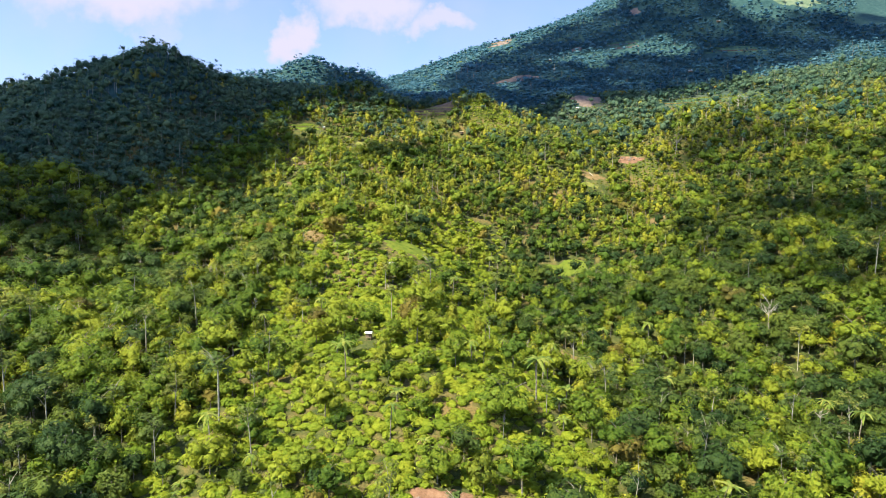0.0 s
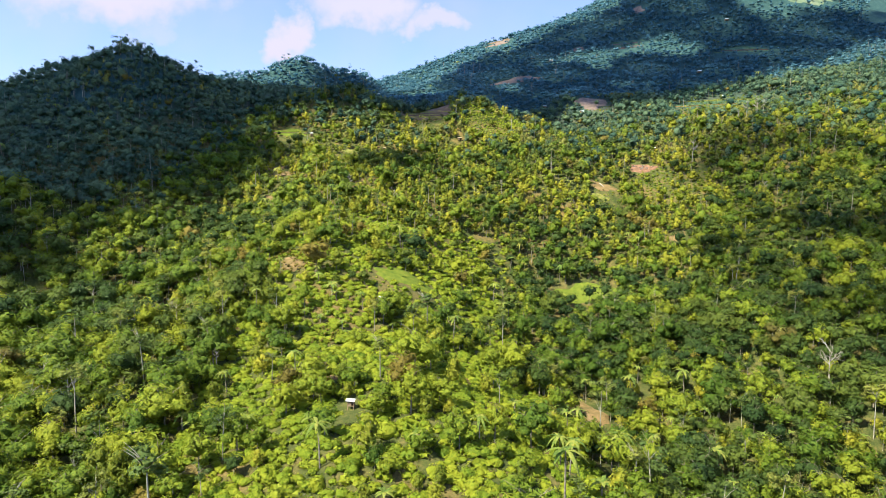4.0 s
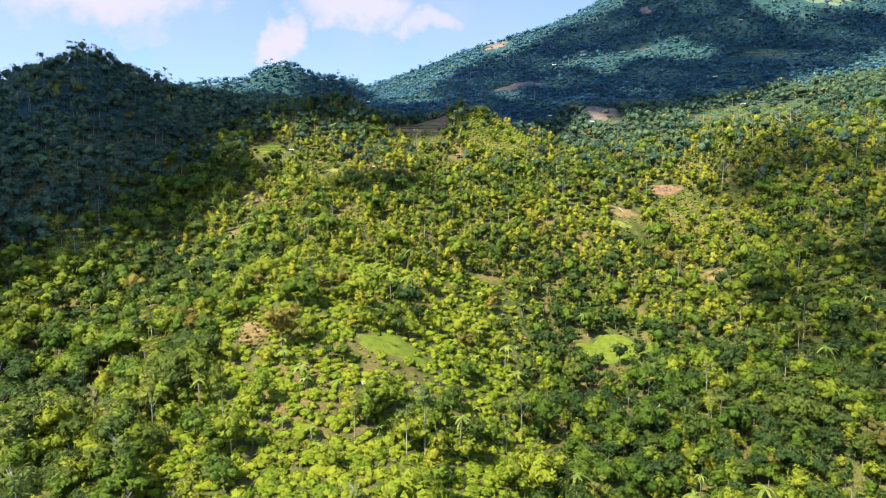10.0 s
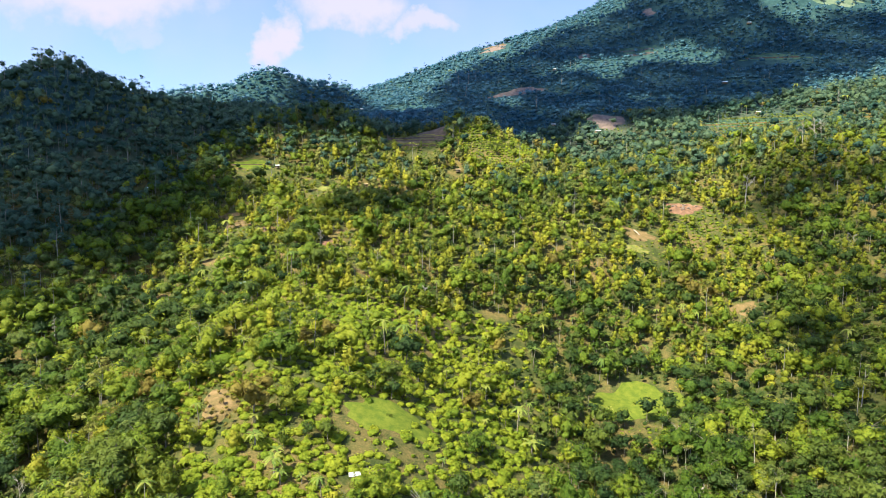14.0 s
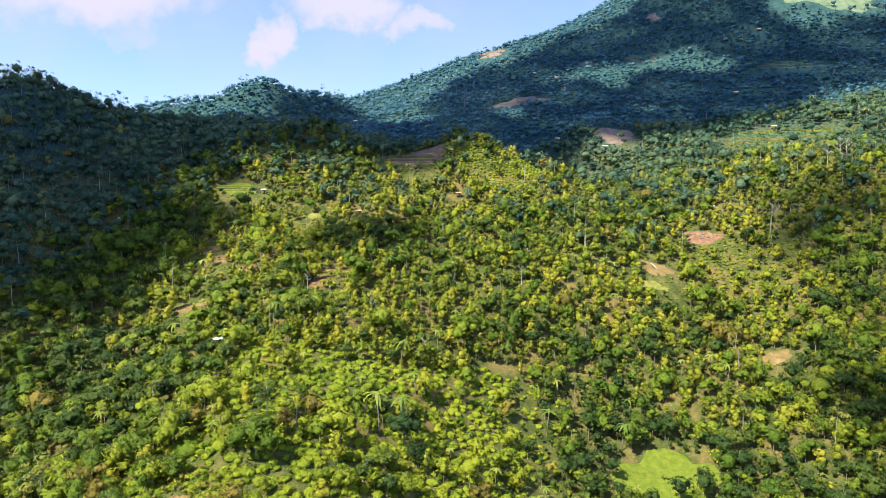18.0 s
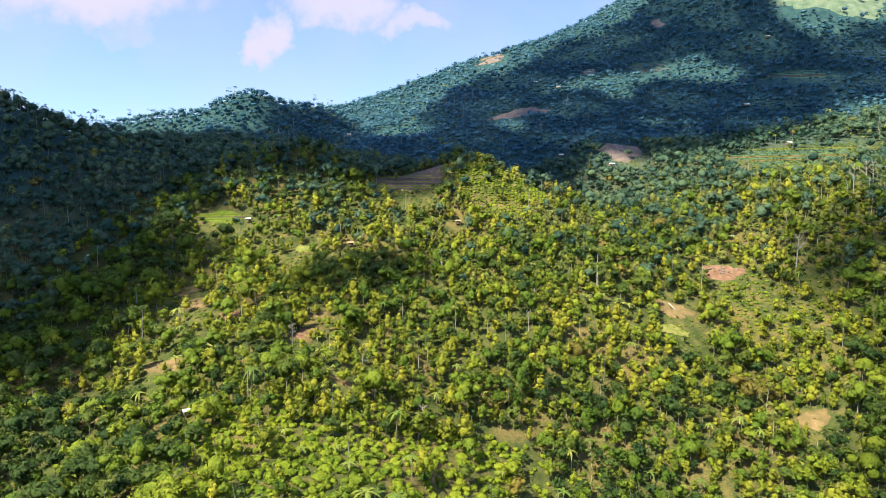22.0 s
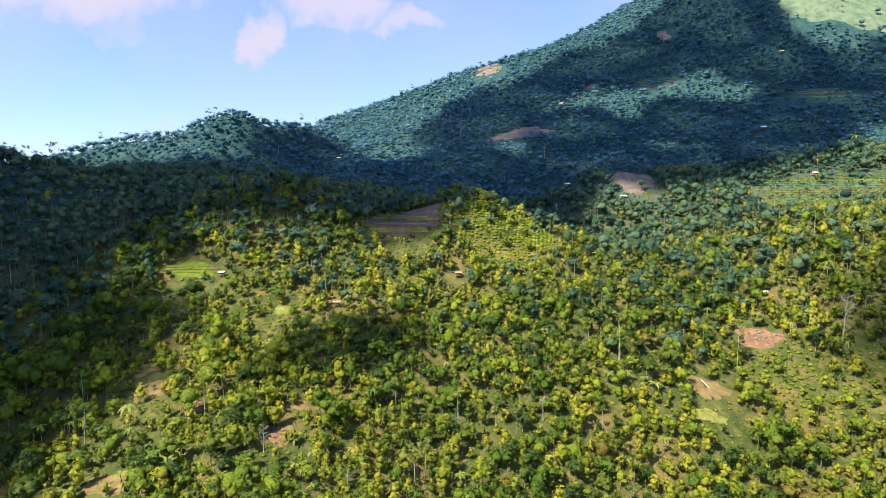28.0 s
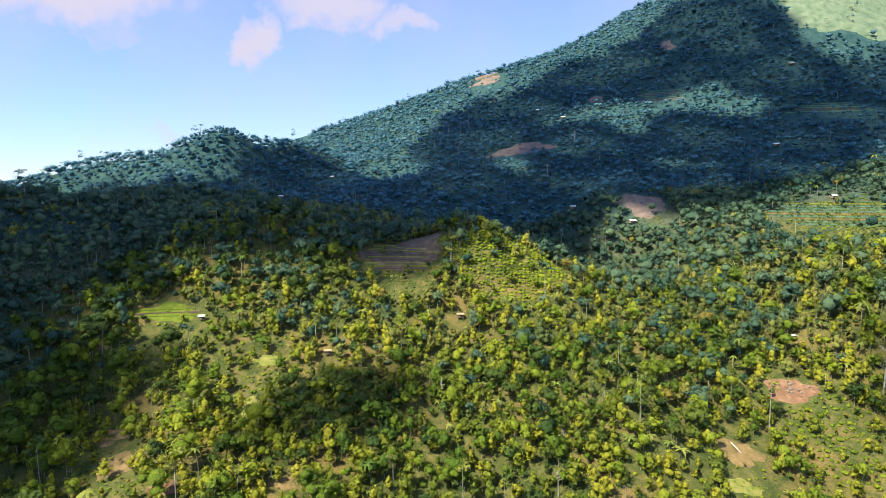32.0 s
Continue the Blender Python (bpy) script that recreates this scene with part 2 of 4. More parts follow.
def from_arrays(name, co, quads, mats, index=None, tone=None, smooth=False, normals=None):
    """A mesh from arrays; a face of three corners has -1 for its fourth."""
    me = bpy.data.meshes.new(name)
    me.vertices.add(len(co))
    me.vertices.foreach_set("co", np.ascontiguousarray(co, np.float32).ravel())
    faces = np.ascontiguousarray(quads, np.int32)
    sizes = (faces >= 0).sum(1)
    me.loops.add(int(sizes.sum()))
    me.loops.foreach_set("vertex_index", faces[faces >= 0])
    me.polygons.add(len(faces))
    me.polygons.foreach_set("loop_start", np.concatenate([[0], sizes.cumsum()[:-1]]).astype(np.int32))
    for m in mats:
        me.materials.append(m)
    if index is not None:
        me.polygons.foreach_set("material_index", np.ascontiguousarray(index, np.int32))
    me.polygons.foreach_set("use_smooth", np.full(len(quads), smooth))
    if tone is not None:
        me.attributes.new("tone", "FLOAT", "POINT").data.foreach_set("value", np.ascontiguousarray(tone, np.float32))
    if normals is not None:
        me.attributes.new("custom_normal", "FLOAT_VECTOR", "POINT").data.foreach_set("vector", np.ascontiguousarray(normals, np.float32).ravel())
    me.update(calc_edges=True)
    return me


def grid_quads(nx, ny):
    i = np.arange((nx - 1) * (ny - 1))
    a = i // (nx - 1) * nx + i % (nx - 1)
    return np.stack([a, a + 1, a + nx + 1, a + nx], 1)


def build_ground():
    xs = np.sinh(np.linspace(-1, 1, 231) * 4.2) / np.sinh(4.2) * 4600
    ys = np.concatenate([np.linspace(-4500, -60, 60)[:-1], np.linspace(-60, 760, 220)[:-1], np.linspace(760, 1500, 110)[:-1], np.linspace(1500, 4800, 60)])
    X, Y = np.meshgrid(xs, ys)
    co = np.stack([X, Y, land(X, Y)], -1).reshape(-1, 3)
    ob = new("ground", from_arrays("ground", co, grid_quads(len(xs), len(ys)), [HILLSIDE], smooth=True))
    tagged(ob, "green and earthy hillsides of a tropical valley", "ground", kind="structure")


build_ground()

# ---------------------------------------------------------------- building blocks


def part(name, me, parent=None, label=""):
    ob = new(name, me)
    if parent is not None:
        ob.parent = parent
    return tagged(ob, label)


def unit(v):
    return v / np.maximum(np.linalg.norm(v, axis=-1, keepdims=True), 1e-9)


def tube(points, radii, sides=6):
    """A tapered tube along points, as vertices and quads."""
    pts = np.array(points, float)
    co, quads = [], []
    for k, (p, r) in enumerate(zip(pts, radii)):
        d = unit(pts[min(k + 1, len(pts) - 1)] - pts[max(k - 1, 0)])
        a = unit(np.cross(d, (0.31, 0.95, 0.05)))
        b = np.cross(d, a)
        t = np.arange(sides) * 2 * np.pi / sides
        co.append(p + r * (np.cos(t)[:, None] * a + np.sin(t)[:, None] * b))
    for k in range(len(pts) - 1):
        for s in range(sides):
            n = (s + 1) % sides
            quads.append((k * sides + s, k * sides + n, (k + 1) * sides + n, (k + 1) * sides + s))
    return np.concatenate(co), np.array(quads)


def merge(pieces):
    co, quads, n = [], [], 0
    for c, q in pieces:
        co.append(c)
        quads.append(np.where(q >= 0, q + n, -1))
        n += len(c)
    return np.concatenate(co), np.concatenate(quads)


# twelve four-sided faces round a ball: each joins two tips and two corners
BLOB_CORNERS = np.array(list(itertools.product((-1, 1), repeat=3)), float)
BLOB_TIPS = np.concatenate([np.eye(3), -np.eye(3)])


def blob_faces():
    faces = []
    for i, j in itertools.combinations(range(6), 2):
        if BLOB_TIPS[i] @ BLOB_TIPS[j] == 0:
            ends = [k for k in range(8) if BLOB_CORNERS[k] @ BLOB_TIPS[i] > 0 and BLOB_CORNERS[k] @ BLOB_TIPS[j] > 0]
            way = BLOB_TIPS[i] + BLOB_TIPS[j]
            turn = np.cross(BLOB_CORNERS[ends[0]] - BLOB_TIPS[i], BLOB_TIPS[j] - BLOB_TIPS[i]) @ way
            face = (8 + i, ends[0], 8 + j, ends[1])
            faces.append(face if turn > 0 else face[::-1])
    return np.array(faces)


BLOB_FACES = blob_faces()


def lump(rng, centre, size, n=3, open_below=False):
    """A small uneven closed blob of quads (a cube's faces pressed on an ellipsoid)."""
    co, quads, at = [], [], {}
    if n == 2:
        co = unit(np.concatenate([BLOB_CORNERS, BLOB_TIPS]))
        quads = BLOB_FACES[co[BLOB_FACES].mean(1)[:, 2] > -0.6] if open_below else BLOB_FACES
        return co * rng.uniform(0.86, 1.12, (len(co), 1)) * size + centre, quads
    g = np.linspace(-1, 1, n)
    for axis in range(3):
        for side in (-1, 1):
            ids = np.zeros((n, n), int)
            for i in range(n):
                for j in range(n):
                    p = [0, 0, 0]
                    p[axis], p[(axis + 1) % 3], p[(axis + 2) % 3] = side, g[i], g[j]
                    key = tuple(np.round(p, 3))
                    if key not in at:
                        at[key] = len(co)
                        co.append(p)
                    ids[i, j] = at[key]
            for i in range(n - 1):
                for j in range(n - 1):
                    q = (ids[i, j], ids[i + 1, j], ids[i + 1, j + 1], ids[i, j + 1])
                    quads.append(q if side > 0 else q[::-1])
    co, quads = unit(np.array(co, float)), np.array(quads)
    if open_below:
        quads = quads[co[quads].mean(1)[:, 2] > -0.75]
    co = co * rng.uniform(0.78, 1.12, (len(co), 1))
    return co * size + centre, quads


def leaves(rng, lobes, count, size, droop=0.0):
    """Clumps of leaves as bent quads over the outside of the lobes (centre, radii)."""
    area = np.array([r[0] * r[1] + r[0] * r[2] for _, r in lobes])
    which = rng.choice(len(lobes), count, p=area / area.sum())
    c = np.array([l[0] for l in lobes])[which]
    r = np.array([l[1] for l in lobes])[which]
    d = unit(rng.normal(size=(count, 3)) + (0, 0, 0.35))
    p = c + d * r * rng.uniform(0.7, 1.12, (count, 1))
    n = unit(d / r + rng.normal(size=(count, 3)) * 0.2 / r.mean() + (0, 0, 0.25 / r.mean()))
    a = unit(np.cross(n, rng.normal(size=(count, 3))))
    b = np.cross(n, a)
    s = size * rng.uniform(0.6, 1.3, (count, 1))
    w = s * rng.uniform(0.5, 0.9, (count, 1))
    lift = n * s * 0.2
    down = np.array([0, 0, -1.0]) * s * droop
    co = np.stack([p - a * s * 0.6 + down, p - b * w * 0.6 + lift, p + a * s * 0.5 + b * w * 0.55], 1)
    return co.reshape(-1, 3), np.concatenate([np.arange(3 * count).reshape(-1, 3), np.full((count, 1), -1)], 1)


def blade(base, way, length, width, rise, fall, steps=3):
    """One long arching leaf or frond: a strip folded along its midrib."""
    t = np.linspace(0, 1, steps + 1)
    way = np.array([*way, 0.0])
    side = np.array([-way[1], way[0], 0.0])
    mid = np.array(base) + np.outer(t * length, way) + np.outer(t * rise - t * t * fall, (0, 0, 1.0))
    w = width * np.sin(np.pi * (0.12 + 0.86 * t))[:, None] * 0.5
    co = np.stack([mid - side * w - (0, 0, 0.12 * width), mid, mid + side * w - (0, 0, 0.12 * width)], 1).reshape(-1, 3)
    quads = [(3 * k + j, 3 * k + j + 1, 3 * k + j + 4, 3 * k + j + 3) for k in range(steps) for j in range(2)]
    return co, np.array(quads)


# ---------------------------------------------------------------- plants
# each recipe gives the woody part and the leafy part, at true size, for one of three grades of detail


def limbs(rng, h, spread, thick, count, sides):
    bend = rng.normal(size=2) * 0.03 * h
    pieces = [tube([(0, 0, -0.8), (bend[0] * 0.4, bend[1] * 0.4, h * 0.45), (bend[0], bend[1], h * 0.85)], [thick, thick * 0.75, thick * 0.3], sides)]
    for k in range(count):
        t, a = rng.uniform(0.4, 0.75), rng.uniform(0, 6.28)
        foot = np.array([bend[0] * t, bend[1] * t, h * t])
        tip = foot + np.array([math.cos(a) * spread, math.sin(a) * spread, h * rng.uniform(0.12, 0.3)])
        pieces.append(tube([foot, (foot + tip) / 2 + (0, 0, 0.3), tip], [thick * 0.45, thick * 0.3, thick * 0.12], max(3, sides - 2)))
    return merge(pieces)


def broadleaf(rng, grade):
    h, w = rng.uniform(7.0, 10.5), rng.uniform(3.0, 4.4)
    lobes = [((0, 0, h * 0.58), (w * 0.8, w * 0.8, h * 0.36))]
    for k in range(5):
        a, r = k * 1.26 + rng.uniform(-0.5, 0.5), w * rng.uniform(0.5, 0.8)
        s = rng.uniform(0.42, 0.62) * w
        lobes.append(((math.cos(a) * r, math.sin(a) * r, h * rng.uniform(0.36, 0.82)), (s, s, s * 0.8)))
    if grade == 2:
        lobes[0] = ((0, 0, h * 0.66), (w * 0.95, w * 0.95, h * 0.32))
    return dress(rng, grade, lobes, h, w * 0.7, 0.17, (280, 82, 22), (0.95, 1.2, 1.7))


def clove(rng, grade):
    h, w = rng.uniform(5.0, 8.0), rng.uniform(1.9, 2.7)
    lobes = [((0, 0, h * 0.42), (w, w, h * 0.3)), ((rng.uniform(-0.3, 0.3), rng.uniform(-0.3, 0.3), h * 0.72), (w * 0.66, w * 0.66, h * 0.27))]
    for k in range(2):
        a = rng.uniform(0, 6.28)
        lobes.append(((math.cos(a) * w * 0.5, math.sin(a) * w * 0.5, h * rng.uniform(0.35, 0.65)), (w * 0.6, w * 0.6, h * 0.2)))
    if grade == 2:
        lobes[0] = ((0, 0, h * 0.52), (w, w, h * 0.46))
    return dress(rng, grade, lobes, h, w * 0.4, 0.1, (200, 64, 16), (0.75, 1.0, 1.6))


def darktree(rng, grade):
    h, w = rng.uniform(7.0, 10.5), rng.uniform(2.6, 3.8)
    lobes = [((0, 0, h * 0.6), (w * 0.88, w * 0.88, h * 0.33))]
    for k in range(4):
        a = k * 1.57 + rng.uniform(-0.6, 0.6)
        lobes.append(((math.cos(a) * w * 0.62, math.sin(a) * w * 0.62, h * rng.uniform(0.48, 0.8)), (w * 0.52, w * 0.52, w * 0.5)))
    return dress(rng, grade, lobes, h, w * 0.6, 0.2, (280, 82, 22), (0.95, 1.2, 1.7))


def talltree(rng, grade):
    h, w = rng.uniform(12.0, 16.0), rng.uniform(2.6, 3.6)
    lobes = []
    for k in range(6):
        a, r = rng.uniform(0, 6.28), w * rng.uniform(0.15, 0.9)
        s = w * rng.uniform(0.32, 0.5)
        lobes.append(((math.cos(a) * r, math.sin(a) * r, h * rng.uniform(0.64, 0.97)), (s, s, s * 0.6)))
    return dress(rng, grade, lobes, h, w * 0.8, 0.17, (190, 64, 18), (0.85, 1.15, 2.0), core=0.5)


def brush(rng, grade):
    w = rng.uniform(1.6, 3.0)
    lobes = [((0, 0, 0.3), (w * 0.85, w * 0.85, w * rng.uniform(0.45, 0.8)))]
    for k in range(3):
        a, r = rng.uniform(0, 6.28), w * rng.uniform(0.4, 0.8)
        s = w * rng.uniform(0.4, 0.6)
        lobes.append(((math.cos(a) * r, math.sin(a) * r, 0.25), (s, s, s * rng.uniform(0.6, 1.0))))
    return dress(rng, grade, lobes, 1.2, w * 0.3, 0.05, (100, 24, 10), (0.7, 0.95, 1.6), core=0.86, mid=0)


def dress(rng, grade, lobes, h, spread, thick, counts, sizes, core=0.64, mid=2):
    """Trunk and crown over the lobes."""
    wood = limbs(rng, h, spread, thick, (4, 0, 0)[grade], (5, 3, 3)[grade])
    lobes = lobes if grade == 0 else lobes[: 4 if grade == 1 else 3]
    some = lobes if grade == 0 else lobes[: (mid + 1 if grade == 1 else 1)]
    pieces = [lump(rng, np.array(c), np.array(r) * core, 2, True) for k, (c, r) in enumerate(some)]
    crown = merge(pieces + [leaves(rng, [(np.array(c), np.array(r)) for c, r in lobes], counts[grade], sizes[grade])])
    return shaded(*wood), [(*crown, foliage_normals(rng, *crown, lobes))]


def shaded(co, faces):
    """Vertices and faces with smooth vertex normals."""
    n = np.zeros_like(co)
    flat = np.cross(co[faces[:, 1]] - co[faces[:, 0]], co[faces[:, 2]] - co[faces[:, 0]])
    for k in range(4):
        np.add.at(n, faces[:, k], flat)
    return co, faces, unit(n)


def foliage_normals(rng, co, faces, lobes):
    """Leaves turn their faces outward over the mass of the crown that they cover."""
    c, r = np.array([l[0] for l in lobes], float), np.array([l[1] for l in lobes], float)
    off = (co[:, None] - c[None]) / r[None]
    near = np.linalg.norm(off, axis=2).argmin(1)
    n = unit((co - c[near]) / r[near] ** 2)
    flutter = np.zeros_like(co)
    leaf = faces[faces[:, 3] < 0][:, :3]
    flutter[leaf] = rng.normal(0, 0.42, (len(leaf), 1, 3))
    return unit(n + flutter + (0, 0, 0.18))


def banana(rng, grade):
    h, n = rng.uniform(2.2, 3.2), (8, 7, 5)[grade]
    wood = tube([(0, 0, -0.4), (0, 0, h * 0.6), (0, 0, h)], [0.2, 0.16, 0.1], 5 if grade == 0 else 3)
    out = []
    for k in range(n):
        a = 6.28 * k / n + rng.uniform(-0.3, 0.3)
        out.append(blade((0, 0, h * 0.95), (math.cos(a), math.sin(a)), rng.uniform(1.8, 2.6), 0.75, rng.uniform(1.4, 2.4), rng.uniform(1.6, 2.8), 3 if grade < 2 else 2))
    return shaded(*wood), [shaded(*b) for b in out]


def palm(rng, grade):
    h, n = rng.uniform(6.0, 10.0), (11, 9, 7)[grade]
    lean = rng.normal(size=2) * 0.5
    wood = tube([(0, 0, -0.6), (lean[0] * 0.3, lean[1] * 0.3, h * 0.5), (lean[0], lean[1], h)], [0.17, 0.14, 0.11], 5 if grade == 0 else 3)
    out = []
    for k in range(n):
        a = 6.28 * k / n + rng.uniform(-0.3, 0.3)
        out.append(blade((lean[0], lean[1], h), (math.cos(a), math.sin(a)), rng.uniform(2.3, 3.2), 0.7, rng.uniform(0.8, 2.2), rng.uniform(1.8, 3.6), 3 if grade < 2 else 2))
    return shaded(*wood), [shaded(*b) for b in out]


KINDS = {
    # name: recipe, leaf tones, how many stand as single things, leaf part name, label
    "broadleaf_tree": (broadleaf, "broad", 300, "crown", "leafy green broadleaf tree on the forested slope", "tree"),
    "clove_tree": (clove, "clove", 300, "crown", "yellow-green conical clove tree with dense crown", "tree"),
    "shade_tree": (darktree, "dark", 220, "crown", "dark green domed tree with dense foliage", "tree"),
    "tall_tree": (talltree, "tall", 120, "crown", "tall slender tree with pale trunk and sparse crown", "tree"),
    "shrub": (brush, "brush", 300, "crown", "bright green shrub covering the hillside", "shrub"),
    "dry_tree": (broadleaf, "dry", 40, "crown", "broadleaf tree with orange-brown dry leaves", "tree"),
    "banana_plant": (banana, "frond", 80, "leaf", "banana plant with long arching green leaves", "plant"),
    "palm_tree": (palm, "frond", 70, "frond", "slender palm tree with drooping feathery fronds", "palm"),
}

# huts: x, y, width, turn, roof
HUTS = [
    (-24, 281, 2.2, 8, "tarp"), (-25, 200, 1.7, -10, "tarp"), (-87, 395, 2.6, 35, "blue"), (-176, 506, 3.3, 10, "zinc"), (-110, 556, 2.4, 0, "zinc"),
    (-47, 536, 2.7, 5, "thatch"), (16, 561, 2.9, 0, "thatch"), (150, 686, 4.3, 12, "zinc"), (157, 917, 3.9, 0, "zinc"), (137, 957, 3.9, 20, "zinc"),
    (311, 779, 4.3, -15, "zinc"), (393, 892, 4.3, 0, "zinc"), (175, 538, 1.9, 0, "tarp"), (116, 720, 3.4, 0, "zinc"), (-67, 691, 3.2, 10, "zinc"), (-79, 811, 3.2, -8, "zinc"), (-108, 732, 3.2, 20, "zinc"), (295, 681, 3.6, 5, "zinc"),
]
# clearings: x, y, half width, half depth, turn, surface
CLEARINGS = [
    (79, 367, 20, 13, 5, "grass_field"), (-17, 311, 14, 8, 8, "grass_field"), (157, 511, 11, 7, -10, "bare_soil"),
    (118, 484, 11, 6, -10, "bare_clearing"), (163, 703, 18, 14, -20, "landslip"), (-14, 611, 27, 19, 0, "bare_terrace"),
    (52, 247, 7, 11, 10, "bare_clearing"), (-128, 561, 14, 6, 0, "grass_field"), (-112, 474, 9, 6, 10, "bare_clearing"),
    (-107, 428, 9, 5, 0, "bare_clearing"), (-55, 447, 4, 6, 0, "bare_clearing"), (0, 131, 8, 5, 0, "bare_soil"),
    (112, 1235, 22, 22, 0, "landslip"), (106, 1168, 22, 26, 0, "landslip"), (500, 950, 76, 44, 0, "hill_pasture"), (303, 996, 8, 13, 0, "landslip"), (100, 858, 34, 14, 0, "landslip"), (202, 947, 9, 9, 0, "landslip"),
    (-93, 437, 7, 3, 10, "dry_field"), (-77, 428, 4, 2.5, 0, "bare_clearing"), (-36, 417, 10, 2, -5, "bare_clearing"), (-57, 446, 3.5, 5, 0, "bare_soil"),
    (-75, 503, 6, 7, 0, "dry_field"), (-53, 464, 5, 3, 0, "bare_clearing"), (-66, 304, 5, 8, 20, "bare_clearing"), (149, 418, 7, 5, 20, "bare_clearing"),
    (113, 470, 8, 3, 0, "dry_field"), (-127, 405, 5, 3, 0, "bare_clearing"), (-26, 500, 5, 2.5, 0, "dry_field"), (-34, 220, 5, 3, -20, "bare_soil"), (56, 600, 8, 3.5, -12, "dry_field"), (44, 577, 6, 2.5, 0, "bare_clearing"),
    (-122, 489, 7, 5, 10, "bare_clearing"), (-92, 460, 5, 4, 0, "bare_soil"), (-72, 532, 8, 4, 0, "dry_field"), (-130, 413, 6, 4, 0, "grass_field"),
]
# thinly planted ground: x, y, half width, half depth, share of plants left out
THIN = [
    (172, 486, 34, 22, 0.6), (48, 596, 34, 30, 0.85), (288, 652, 58, 34, 0.93), (-90, 520, 40, 26, 0.35),
    (76, 345, 16, 7, 0.75), (-17, 299, 16, 6, 0.8), (51, 226, 9, 18, 0.92), (262, 903, 24, 22, 0.8), (388, 816, 46, 16, 0.75), (106, 1165, 30, 75, 0.92),
    (-14, 590, 25, 20, 0.85), (100, 842, 34, 13, 0.75), (163, 686, 18, 14, 0.85), (303, 986, 9, 16, 0.8), (-112, 458, 12, 13, 0.75), (-126, 545, 16, 12, 0.75), (118, 468, 12, 14, 0.8),
    (160, 492, 14, 14, 0.85), (-108, 414, 9, 9, 0.75), (-56, 434, 7, 10, 0.75), (148, 405, 8, 10, 0.75), (-124, 476, 9, 10, 0.75), (-72, 521, 9, 9, 0.75), (-66, 297, 9, 5, 0.6), (485, 915, 64, 34, 0.5),
]
SURFACES = {
    "grass_field": (GRASS, "small field of short bright green grass", "field"),
    "dry_field": (STRAW, "small field of dry yellowish grass", "field"),
    "hill_pasture": (PASTURE, "pale dry pasture high on the mountain side", "pasture"),
    "bare_soil": (SOIL_RED, "patch of bare reddish brown soil", "soil"),
    "bare_clearing": (SOIL_TAN, "clearing of tan earth and dry grass", "clearing"),
    "bare_terrace": (SOIL_DARK, "bare brown terraced ground on the knoll", "terrace"),
    "landslip": (SLIP, "dull reddish earth scar of a small landslip", "soil"),
}


def blocked(x, y):
    """How firmly plants are kept off the ground at x, y."""
    out = np.zeros(len(x))
    for cx, cy, a, b, turn, _ in CLEARINGS:
        c, s = math.cos(radians(turn)), math.sin(radians(turn))
        u, v = (x - cx) * c + (y - cy) * s, (y - cy) * c - (x - cx) * s
        out = np.maximum(out, ((u / a) ** 2 + (v / b) ** 2 < 0.95) * (0.97 if a * b > 60 else 0.9))
    for hx, hy, *_ in HUTS:
        out = np.maximum(out, (np.abs(x - hx) < 3.5) & (y > hy - 9) & (y < hy + 3))
        out = np.maximum(out, 0.9 * (((x - hx + 1) / 5) ** 2 + ((y - hy + 3) / 5) ** 2 < 1))
    for cx, cy, a, b, share in THIN:
        out = np.maximum(out, (((x - cx) / a) ** 2 + ((y - cy) / b) ** 2 < 1) * share)
    return out


def soft_noise(x, y, size, seed):
    out = np.zeros(len(x))
    for k in range(5):
        a = seed * 1.7 + k * 2.4
        f = (1 + 0.45 * k) / size
        out += np.sin((x * math.cos(a) + y * math.sin(a)) * f + 3.1 * k + seed + 1.5 * np.sin((x * math.sin(a) - y * math.cos(a)) * f * 0.8)) / (1 + 0.4 * k)
    return out / 2.6


def scatter(rng, y0, y1, gap, wide=0):
    ys = np.arange(y0, y1, gap)
    pts = []
    for y in ys:
        half = wide or 0.755 * y + 14
        n = int(2 * half / gap)
        px = np.linspace(-half, half, n) + rng.uniform(-0.48, 0.48, n) * gap
        pts.append(np.stack([px, y + rng.uniform(-0.48, 0.48, n) * gap], 1))
    p = np.concatenate(pts)
    hidden = (p[:, 1] > 850) & ((p[:, 0] < -170) | (p[:, 0] > 0.66 * p[:, 1])) | (p[:, 1] > 690) & (p[:, 0] < -370) | (p[:, 1] > 1120) & (p[:, 0] > 480)
    p = p[~hidden]
    return p[rng.random(len(p)) > blocked(p[:, 0], p[:, 1])]


# trees that stand out from the rest: kind, x, y, size
SPECIAL = [
    ("clove_tree", -3, 245, 1.35), ("broadleaf_tree", -32, 159, 1.25), ("dry_tree", 60, 147, 1.2), ("dry_tree", 10, 332, 0.85),
    ("shade_tree", -9, 337, 1.1), ("shade_tree", -23, 322, 0.8), ("shade_tree", -17, 322, 0.85), ("shade_tree", -33, 294, 0.75), ("shade_tree", -38, 293, 0.7),
    ("broadleaf_tree", -88, 342, 1.5), ("shade_tree", -80, 340, 1.2), ("broadleaf_tree", -72, 345, 1.3), ("shade_tree", 142, 500, 0.95), ("shade_tree", 128, 503, 1.1),
    ("tall_tree", -271, 562, 1.25), ("tall_tree", -262, 575, 0.8), ("tall_tree", -274, 566, 0.75), ("shade_tree", 165, 404, 1.3), ("shade_tree", 62, 482, 1.15),
    ("shade_tree", 177, 499, 1.1), ("shade_tree", 183, 495, 1.0), ("shade_tree", 222, 560, 1.3), ("shade_tree", 230, 556, 1.3),
]
